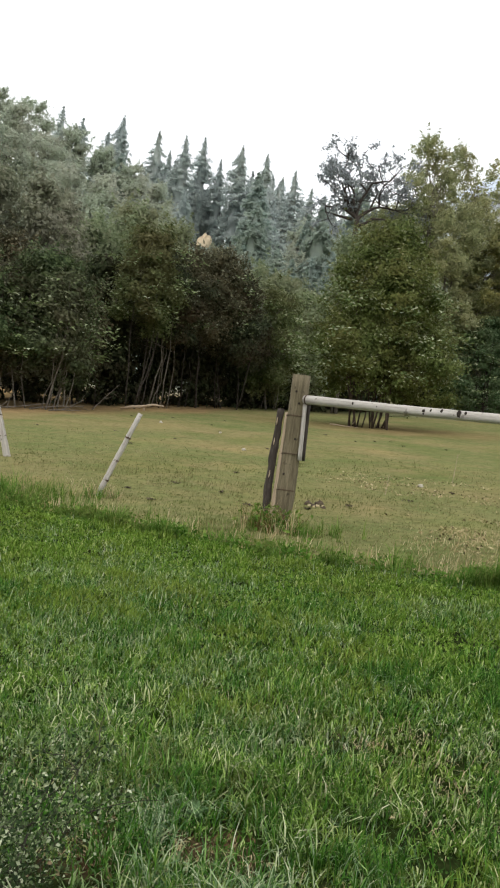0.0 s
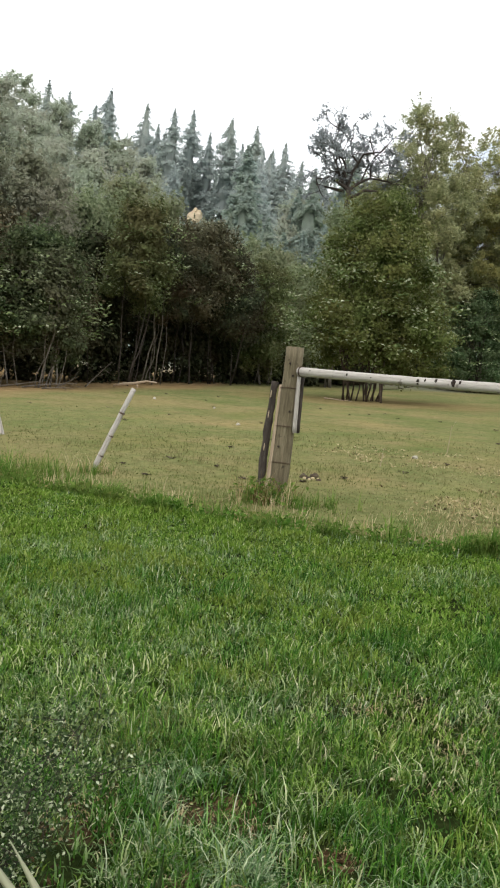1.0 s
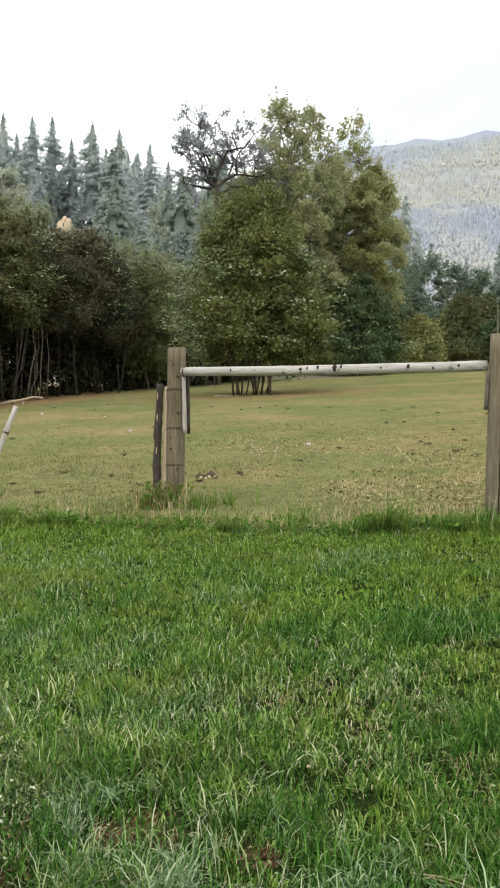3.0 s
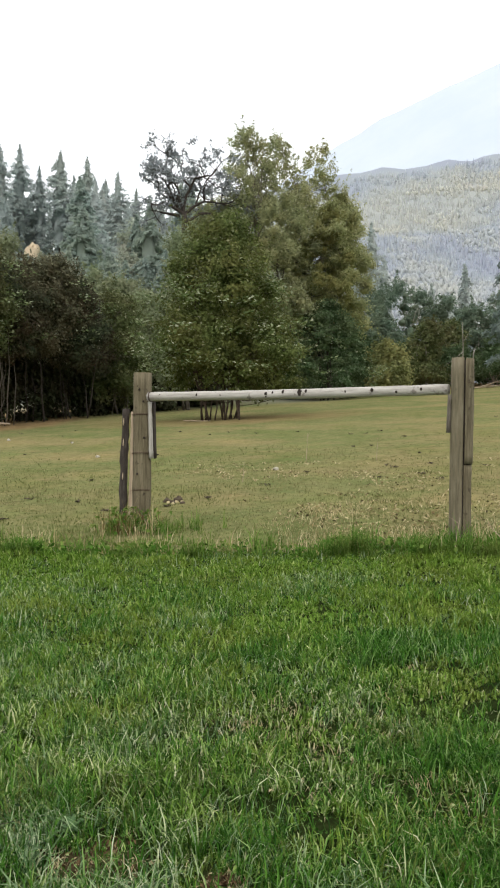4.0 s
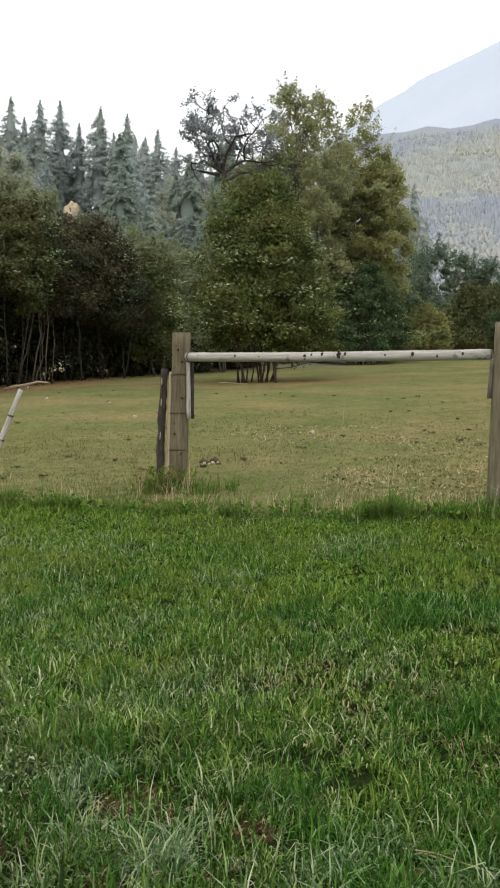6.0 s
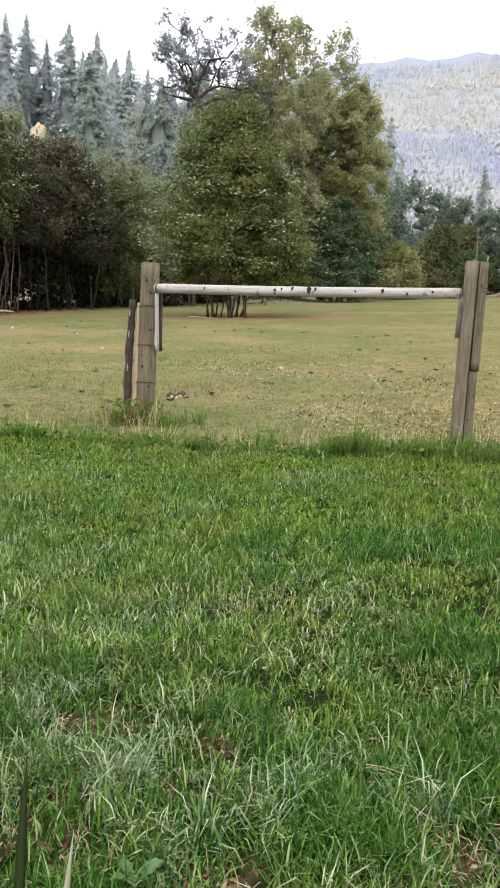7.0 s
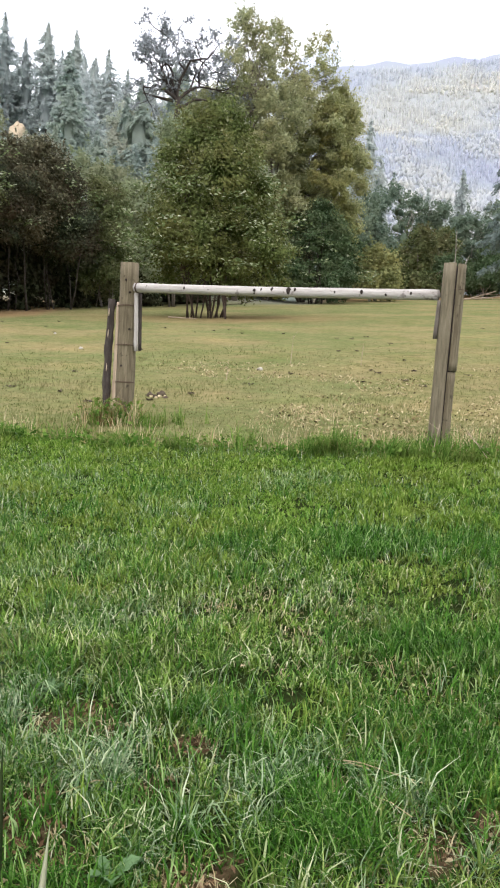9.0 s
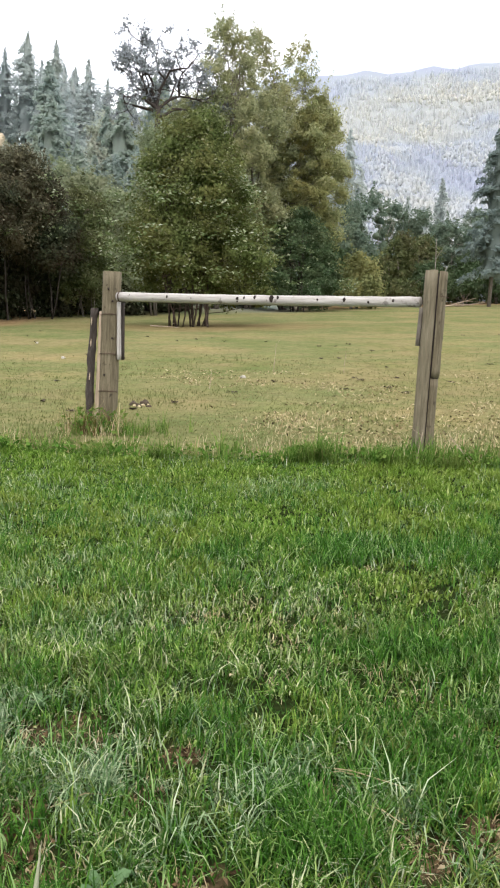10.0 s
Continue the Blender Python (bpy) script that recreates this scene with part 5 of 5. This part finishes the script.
for pick, look_of, text in ((~far_off, LAWN, "mown green lawn grass with yellowed blades"), (far_off, LAWN_FAR, "mown green lawn grass towards the fence")):
    grass("lawn_grass", P[pick], 0.062 * tall[pick], 0.0032 + 0.0011 * d[pick], look_of, text, 1.25)
x, y = wedge(11000, 0.5, 16, 0.75, -180, 180)
az = np.degrees(np.arctan2(x, y))
keep = ((az < -23) | (az > 34) | (np.hypot(x, y) < 1.4)) & (y < mown_edge(x)) & (np.hypot(x, y) > 0.5)
P = feet(x[keep], y[keep], 5, 0.04)
ax, ay = np.random.default_rng(91).normal(size=(2, 24000)) * 3.2
az, ad = np.degrees(np.arctan2(ax, ay)), np.hypot(ax, ay)
keep = ((az < -22.5) | (az > 33.5) | (ad < 1.45)) & (ay < mown_edge(ax)) & (ad < 8)
P = np.concatenate([P, np.stack([ax, ay, land(ax, ay) - 0.004], -1)[keep].repeat(4, 0) + np.random.default_rng(92).normal(size=(int(keep.sum()) * 4, 3)) * (0.04, 0.04, 0.0)])
grass("lawn_grass", P, 0.07, 0.02, LAWN, "mown green lawn grass round about", 1.2)
x, y = wedge(9000, 2.6, 10.8, 1.0)
keep = (y < mown_edge(x)) & (soft_noise(x, y, 0.5) > 0.52)
P = feet(x[keep], y[keep], 3, 0.03)
P[:, 2] += 0.02 + 0.025 * grng.random(len(P))
tagged(part("clover", leaf_mesh("clover", P, 0.007 + 0.0012 * np.hypot(P[:, 0], P[:, 1]), CLOVER, grng, 0.55, 1.2)), "small clover leaves low in the lawn", "clover", kind="stuff")
x, y = wedge(9000, 1.35, 4.6, 1.0)
keep = grng.random(len(x)) < np.clip(3.4 * soft_noise(x, y, 0.12) - 1.2, 0.02, 1) * smooth(4.6, 3.2, y)
keep &= off_bare(x, y, 0.08) & (grng.random(len(x)) < 1 - 0.45 * smooth(0.2, 0.7, x) * smooth(3.0, 2.4, y))
P = feet(x[keep], y[keep], 4, 0.014)
grass("meadow_blades", P, 0.115 * (0.6 + 0.7 * soft_noise(P[:, 0], P[:, 1], 0.3)), 0.0055, MEADOW, "longer coarse grass blades standing among the short turf", 1.55)
x, y = wedge(9000, 1.4, 9.5, 1.3)
keep = (y < mown_edge(x)) & (soft_noise(x, y, 0.28) > 0.46) & off_bare(x, y, 0.08) & (grng.random(len(x)) < 1 - 0.65 * smooth(0.4, 0.9, x) * smooth(3.6, 2.8, y))
grass("long_blades", feet(x[keep], y[keep], 2, 0.02), 0.11, 0.0038, PALE_GRASS, "longer pale grass blades standing in the lawn", 1.5)
x, y = wedge(32000, 1.8, 8.8, 1.05)
keep = (y < mown_edge(x)) & (grng.random(len(x)) < smooth(0.0, 0.6, patch_of(x, y, PALE_SPOTS))) & off_bare(x, y, 0.1)
grass("pale_lawn_grass", feet(x[keep], y[keep], 3, 0.025), 0.065, 0.0075, PALE_LAWN, "paler grass in patches of the lawn, coloured for its sheen", 1.3)
x, y = wedge(2600, 1.35, 4.2, 1.2)
keep = soft_noise(x + 3, y, 0.35) > 0.5
grass("dead_blades", feet(x[keep], y[keep], 3, 0.03), 0.075, 0.0035, STRAW, "dead straw-coloured blades lying in the lawn", 2.1)
x, y = wedge(26000, 1.4, 6.4, 1.1, -22, 34)
keep = grng.random(len(x)) < 0.75 * smooth(-0.25, 0.8, patch_of(x, y, LUSH))
P = feet(x[keep], y[keep], 9, 0.03)
grass("lush_grass", P, 0.10 * (0.6 + 0.7 * soft_noise(P[:, 0], P[:, 1], 0.25)), 0.0052, COARSE, "lush darker coarse grass growing thick in the lawn", 1.15)


def clump(x, y, r, count, length, width, mat, label, droop=1.1, each=22):
    tufts = max(4, count // each)
    cx, cy = x + grng.normal(size=tufts) * r * 0.55, y + grng.normal(size=tufts) * r * 0.5
    high = 0.45 + 0.75 * grng.random(tufts)
    k = grng.integers(tufts, size=count)
    px, py = cx[k] + grng.normal(size=count) * 0.018, cy[k] + grng.normal(size=count) * 0.018
    ok = off_bare(px, py, 0.15) if mat != STRAW else np.ones(count, bool)
    grass("grass_clump", np.stack([px, py, land(px, py) - 0.004], -1)[ok], (length * high[k])[ok], width, mat, label, droop)


for x, y, r, c in ((1.3, 4.42, 0.3, 700), (1.75, 4.45, 0.25, 450), (1.42, 3.12, 0.22, 700), (1.68, 2.95, 0.2, 450), (0.66, 2.2, 0.16, 260), (0.34, 2.1, 0.12, 180), (2.3, 4.4, 0.3, 500), (0.95, 1.95, 0.16, 220), (-0.3, 3.1, 0.2, 260), (0.42, 2.72, 0.12, 160)):
    clump(x, y, r * 1.15, c, 0.125, 0.005, COARSE, "lush blue-green clump of coarse grass in the lawn", 1.4)
for x, y, r, c in ((-0.12, 2.5, 0.24, 480), (-0.2, 2.92, 0.2, 400), (0.05, 2.4, 0.16, 380), (-0.3, 2.3, 0.18, 260), (-0.35, 2.75, 0.2, 260), (0.75, 2.2, 0.16, 220), (0.62, 2.28, 0.14, 160), (0.12, 1.98, 0.15, 120), (-0.55, 2.6, 0.2, 90), (0.85, 1.85, 0.2, 200), (0.35, 2.3, 0.16, 120)):
    clump(x, y, r, c, 0.13, 0.0042, PALE_GRASS, "bent pale clump of long grass in the lawn", 2.0)
for x, y, r, c in ((-0.16, 2.58, 0.1, 190), (0.0, 2.43, 0.12, 260), (0.07, 2.4, 0.08, 120), (-0.02, 2.3, 0.09, 90), (-0.15, 2.93, 0.12, 130), (0.27, 2.08, 0.12, 130), (0.56, 2.3, 0.13, 180), (0.48, 2.15, 0.12, 150), (0.95, 2.16, 0.12, 120)):
    clump(x, y, r, c, 0.17, 0.0046, BLUE_GRASS, "pale blue-green clump of long arching grass in the lawn", 2.3)
for x, y, r in BARE:
    clump(x, y, r * 1.2, 70, 0.06, 0.0028, STRAW, "patch of dead straw-coloured grass in the lawn", 2.2)

for x, y in ((1.55, 4.1), (1.15, 3.6), (0.97, 3.06), (1.9, 3.6), (0.66, 3.7), (1.7, 2.5)):
    clump(x, y, 0.13, 60, 0.055, 0.0034, STRAW, "few dead blades among the green grass", 1.8)

# the unmown strip along the fence
BROWN_GRASS = leaf_material("brown_grass", ((0.0, (0.12, 0.08, 0.03)), (0.6, (0.24, 0.17, 0.065)), (1.0, (0.42, 0.34, 0.17))), None)
x = -7 + 14.5 * grng.random(7600)
back = np.abs(grng.normal(size=len(x)))
y = mown_edge(x) - 0.18 + back * 0.28 + 0.35 * (soft_noise(x, 0 * x, 0.45) - 0.5)
rise = soft_noise(x, y * 0.6, 0.28) * 0.6 + soft_noise(x, y, 0.9) * 0.4
keep = grng.random(len(x)) < 0.1 + rise
x, y, rise, back = x[keep], y[keep], rise[keep], back[keep]
P = feet(x, y, 7, 0.035)
grass("edge_grass", P, np.repeat((0.04 + 0.75 * np.clip(rise - 0.46, 0, 0.3)) * (1.1 - 0.2 * np.minimum(back, 2)), 7), 0.007, EDGE_GRASS, "strip of unmown dark green grass along the fence", 1.1)
pick = grng.random(len(x)) < 0.22
P = feet(x[pick], y[pick], 4, 0.04)
P[:, 2] += 0.03 + 0.09 * grng.random(len(P))
tagged(part("edge_weeds", leaf_mesh("edge_weeds", P, 0.032, EDGE_GRASS, grng, 0.4, 1.5)), "broad-leaved weeds in the unmown strip", "weeds", kind="stuff")
Q = np.stack([0.16 + 0.2 * grng.normal(size=150), 9.42 + 0.14 * grng.normal(size=150), np.zeros(150)], -1)
Q[:, 2] = land(Q[:, 0], Q[:, 1]) + 0.03 + 0.24 * grng.random(150)
tagged(part("post_weeds", leaf_mesh("post_weeds", Q, 0.038, EDGE_GRASS, grng, 0.5, 1.6)), "broad-leaved weeds among tall grass at the post's foot", "weeds", kind="stuff")
P = feet(x[~pick][::9], y[~pick][::9] + 0.2, 3, 0.06)
grass("edge_stalks", P, 0.2, 0.006, STRAW, "dry stalks standing behind the unmown strip", 0.6)
for x, y, r, c, h, mat, text in ((0.12, 9.4, 0.34, 240, 0.3, EDGE_GRASS, "tall grass grown up round the post's foot"), (0.14, 9.4, 0.36, 110, 0.3, STRAW, "bleached bent stalks at the post's foot"), (0.13, 9.48, 0.26, 240, 0.34, BROWN_GRASS, "dry brown grass stalks at the post's foot"), (0.62, 9.3, 0.42, 330, 0.22, EDGE_GRASS, "tall green grass beside the post"),
                                 (3.15, 7.05, 0.24, 380, 0.22, EDGE_GRASS, "tall green grass grown up round the split post"), (3.45, 6.95, 0.25, 260, 0.2, EDGE_GRASS, "tall green grass beside the split post"), (3.4, 7.4, 0.25, 90, 0.24, STRAW, "dry stalks behind the split post"), (-2.15, 11.05, 0.25, 180, 0.22, EDGE_GRASS, "grass round the leaning pole's foot"), (-2.1, 11.1, 0.35, 120, 0.3, STRAW, "dry stalks round the leaning pole"), (-3.1, 10.6, 0.5, 420, 0.3, EDGE_GRASS, "rank green weeds in the unmown strip"), (-2.6, 10.3, 0.45, 300, 0.24, EDGE_GRASS, "rank green weeds in the unmown strip"), (-3.6, 11.1, 0.4, 260, 0.3, EDGE_GRASS, "rank green weeds in the unmown strip")):
    clump(x, y, r, c, h, 0.007, mat, text, 1.0, 9)

# cropped pasture
x, y = wedge(90000, 6.5, 38, 1.25)
keep = (y > mown_edge(x) + 0.15) & (np.hypot(x, y) > 6.5) & (grng.random(len(x)) < 0.5 * smooth(27, 8, np.hypot(x, y)))
P = feet(x[keep], y[keep], 3, 0.05)
d = np.hypot(P[:, 0], P[:, 1])
grass("pasture_grass", P, 0.025 + 0.04 * soft_noise(P[:, 0], P[:, 1], 1.3) ** 2, 0.006 + 0.0003 * d, DRY_GRASS, "short dry tan and olive pasture grass", 0.8)
x, y = wedge(9000, 7, 16, 1.0, -14, 34)
keep = (y > mown_edge(x) + 0.3) & (soft_noise(x + 9, y, 0.7) * smooth(0.6, 2.6, x) * smooth(14, 8.5, np.hypot(x, y)) > 0.46)
P = feet(x[keep], y[keep], 3, 0.04)
grass("dry_stalks", P[::2], 0.10, 0.006, STRAW, "standing straw-coloured stalks in the pasture near the fence", 1.4)

for x, y, dx, dy, h in ((3.5, 6.72, -0.2, 0.16, 0.26), (3.62, 6.85, -0.26, 0.1, 0.2), (3.02, 6.95, 0.1, 0.1, 0.3)):
    a = Vector((x, y, ground_at(x, y)))
    dead_stick("dry_stalk", a - Vector((0, 0, 0.03)), a + Vector((dx, dy, h)), 0.005, "long dry grass stalk leaning at the split post's foot", "stalk", DEAD, 1)

# trampled ground by the split post: clods and flattened straw
CLOD = leaf_material("turned_clods", ((0.0, (0.05, 0.04, 0.018)), (0.6, (0.13, 0.10, 0.045)), (1.0, (0.24, 0.18, 0.085))), None)
x, y = wedge(7000, 7.5, 17, 1.0, -6, 34)
worn = soft_noise(x, y, 1.6) * 0.55 + soft_noise(x, y, 0.45) * 0.45
keep = (y > mown_edge(x) + 0.4) & (worn * (0.35 + 0.65 * smooth(0.2, 2.4, x)) > 0.46)
P = feet(x[keep], y[keep], 2, 0.06)
P = P[grng.random(len(P)) < 0.62]
P[:, 2] += 0.012 + 0.02 * grng.random(len(P))
pale = grng.random(len(P)) < 0.6
tagged(part("turf_clods", leaf_mesh("turf_clods", P[~pale], 0.024, CLOD, grng, 0.6, 1.8)), "brown clods of trampled turf in the pasture", "soil", kind="stuff")
tagged(part("flattened_straw", leaf_mesh("flattened_straw", P[pale], 0.016, STRAW, grng, 0.3, 4.0)), "flattened bits of pale straw on the trampled turf", "straw", kind="stuff")
for k in range(16):
    x = -4.5 + 9.0 * (k + grng.random()) / 16
    clump(x, float(mown_edge(x)) + 0.05, 0.2 + 0.15 * grng.random(), 120, 0.16 + 0.14 * grng.random(), 0.007, EDGE_GRASS, "tuft of taller green grass in the unmown strip", 1.0, 12)

# crumbs and withered bits on the worn spots
LITTER = leaf_material("withered_bits", ((0.0, (0.035, 0.022, 0.012)), (0.5, (0.13, 0.075, 0.04)), (0.85, (0.26, 0.17, 0.09)), (1.0, (0.5, 0.42, 0.26))), None, 1, 0.1)
lx, ly = np.concatenate([(bx + grng.normal(size=(2, int(9000 * br * br) + 60)).T[:, :1] * br * 0.7, by + grng.normal(size=(int(9000 * br * br) + 60, 1)) * br * 0.7) for bx, by, br in BARE], 1)[:, :, 0]
P = np.stack([lx, ly, land(lx, ly) + 0.004 + 0.012 * grng.random(len(lx))], -1)
tagged(part("withered_bits", leaf_mesh("withered_bits", P, 0.011, LITTER, grng, 0.5, 2.2)), "withered brown bits and crumbs on the worn turf", "litter", kind="stuff")

# ---- plants by the camera ----
def small_shrub():
    rng = np.random.default_rng(61)
    x, y = -0.72, 2.2
    bush = thing("shrub", (x, y, ground_at(x, y)), "small sparse shrub with grey-green leaflets beside the lawn", "shrub")
    wood, tips = Tubes(), []
    for _ in range(26):
        a, q = rng.random() * 6.28, 0.36 * math.sqrt(rng.random())
        tip = np.array([q * math.cos(a) * 1.05, q * math.sin(a), 0.30 + 0.42 * rng.random()])
        p = bent((0.05 * math.cos(a), 0.05 * math.sin(a), -0.03), tip, 7, 0.08, rng)
        wood.add(p, np.linspace(0.0022, 0.0008, 7), 5, 0.1, rng, False)
        for _ in range(7):
            k = rng.integers(2, 7)
            end = p[k] + rng.normal(size=3) * (0.07, 0.07, 0.06)
            tw = bent(p[k], end, 4, 0.1, rng)
            wood.add(tw, np.linspace(0.0014, 0.0007, 4), 4, 0.1, rng, False)
            tips.extend(tw[1:])
    part("stem", wood.mesh("stem", BARK_DARK), bush)
    T = np.repeat(np.array(tips), 20, 0)
    part("foliage", leaf_mesh("foliage", T + rng.normal(size=T.shape) * 0.028, 0.0078, SHRUB_LEAF, rng, 0.4, 1.6), bush)


small_shrub()


def strap_leaf(name, pts, width, mat, parent, label=""):
    """A long flat leaf with a keel down its middle."""
    pts = np.asarray(pts, float)
    t = np.linspace(0, 1, 14)
    P = np.stack([np.interp(t, np.linspace(0, 1, len(pts)), pts[:, k]) for k in range(3)], -1)
    for _ in range(2):
        P[1:-1] = (P[:-2] + 2 * P[1:-1] + P[2:]) / 4
    w = width * np.clip(np.minimum(1, (1 - t) * 3.2), 0.04, 1)
    side = np.array([0.96, 0.28, 0])
    keel = np.array([0.1, -0.35, 0.0]) * width * 0.5
    v = np.concatenate([P - side * w[:, None] / 2, P + keel, P + side * w[:, None] / 2, P - keel * 0.2])
    i = np.arange(13)
    q = np.concatenate([np.stack([i + 14 * a, i + 1 + 14 * a, i + 1 + 14 * b, i + 14 * b], -1) for a, b in ((0, 1), (1, 2), (2, 3), (3, 0))])
    return part(name, mesh_of(name, v, q, mat, False), parent, label)


PALE_STRAW = leaf_material("bleached_leaf", ((0.0, (0.40, 0.41, 0.26)), (1.0, (0.52, 0.52, 0.36))), None, 1, 0.25)
IRIS_GREEN = leaf_material("iris_leaf", ((0.0, (0.022, 0.045, 0.014)), (1.0, (0.03, 0.06, 0.018))), (0.04, 0.05, 0.018), 0.1, 0.15, 0.4)
iris = thing("iris_clump", (-0.15, 1.42, ground_at(-0.15, 1.42)), "clump of long iris leaves, some green and some dried pale", "plant")
strap_leaf("leaf", ((-0.05, 0, -0.02), (-0.044, 0.02, 0.38), (-0.035, 0.04, 0.67)), 0.02, IRIS_GREEN, iris, "dark green upright leaf")
strap_leaf("leaf", ((0.024, -0.02, -0.02), (0.032, 0.0, 0.3), (0.052, 0.01, 0.53)), 0.017, PALE_STRAW, iris, "dried pale leaf")
strap_leaf("leaf", ((0.03, 0, -0.02), (0.09, 0.02, 0.25), (0.10, 0.02, 0.42)), 0.012, COARSE, iris)
strap_leaf("leaf", ((-0.05, 0.0, -0.02), (-0.16, 0.02, 0.34), (-0.28, 0.03, 0.56), (-0.48, 0.03, 0.76)), 0.02, PALE_STRAW, iris, "dried pale leaf bent over")
strap_leaf("leaf", ((-0.03, 0.03, -0.02), (-0.12, 0.03, 0.32), (-0.22, 0.03, 0.53), (-0.31, 0.03, 0.66)), 0.024, PALE_STRAW, iris, "dried pale leaf bent over")

for x0, y0, run, thick in ((0.72, 2.32, ((0, 0, 0.01), (0.08, -0.05, 0.02), (0.16, -0.11, 0.015), (0.25, -0.165, 0.005)), 0.0022), (0.73, 2.30, ((0, 0, 0.0), (0.04, -0.012, 0.012), (0.09, -0.055, 0.012)), 0.002), (0.77, 2.13, ((0, 0, 0.01), (0.05, -0.07, 0.02), (0.09, -0.13, 0.01)), 0.0022), (-0.1, 2.30, ((0, 0, 0.0), (0.1, 0.03, 0.02), (0.2, 0.02, 0.01)), 0.002)):
    straw = thing("straw_stalk", (x0, y0, ground_at(x0, y0) + 0.035), "long dry straw stalk lying on the lawn", "straw", "straw stalks on the lawn")
    part("stalk", Tubes().add(run, np.linspace(thick, thick * 0.7, len(run)), 6).mesh("stalk", STRAW), straw)
chip = leaf_mesh("fallen_leaf", np.array([[0, 0, 0.0]]), 0.035, STRAW, np.random.default_rng(2), 0.95, 1.3)
fl = tagged(part("fallen_leaf", chip), "pale dry fallen leaf lying on the lawn", "leaf")
fl.location = (0.562, 3.0, ground_at(0.562, 3.0) + 0.045)


def dock_plant(x, y, size, seed, label):
    """A rosette of broad crinkled leaves low in the grass."""
    rng = np.random.default_rng(seed)
    dock = thing("dock_plant", (x, y, ground_at(x, y)), label, "weed")
    for k in range(4):
        a = k * 1.57 + rng.random() * 0.6
        t = np.linspace(0, 1, 9)
        L = size * (0.7 + 0.5 * rng.random())
        spine = np.stack([L * t * math.cos(a), L * t * math.sin(a), 0.02 + 0.75 * L * np.sin(1.9 * t) * (0.6 + 0.4 * rng.random())], -1)
        w = L * 0.26 * np.sin(np.pi * np.clip(t * 0.93 + 0.05, 0, 1)) ** 0.7 * (1 + 0.4 * np.sin(t * 26))
        side = np.array([-math.sin(a), math.cos(a), 0.0])
        v = np.concatenate([spine - side * w[:, None] + (0, 0, 0.012), spine, spine + side * w[:, None] + (0, 0, 0.012)])
        i = np.arange(8)
        part("leaf", mesh_of("leaf", v, np.concatenate([np.stack([i, i + 1, i + 10, i + 9], -1), np.stack([i + 9, i + 10, i + 19, i + 18], -1)]), DOCK, True), dock)


DOCK = leaf_material("dock_leaf", ((0.0, (0.11, 0.2, 0.08)), (1.0, (0.15, 0.245, 0.11))), None, 1, 0.2, 0.4)
dock_plant(0.035, 1.92, 0.07, 1, "broad-leaved weed with pale green crinkled leaves in the lawn")
dock_plant(-0.16, 2.93, 0.055, 2, "broad-leaved weed beside a bare patch of lawn")
dock_plant(0.55, 1.72, 0.045, 3, "small broad-leaved weed in the lawn grass")
for az, d, h in ((13.5, 17.0, 0.6), (18.4, 17.0, 0.4), (9.0, 14.0, 0.35)):
    a = polar(az, d)
    dead_stick("weed_stalk", a - Vector((0, 0, 0.03)), a + Vector((0.03, 0, h)), 0.006, "thin dry weed stalk standing in the pasture", "stalk", DEAD, 2)
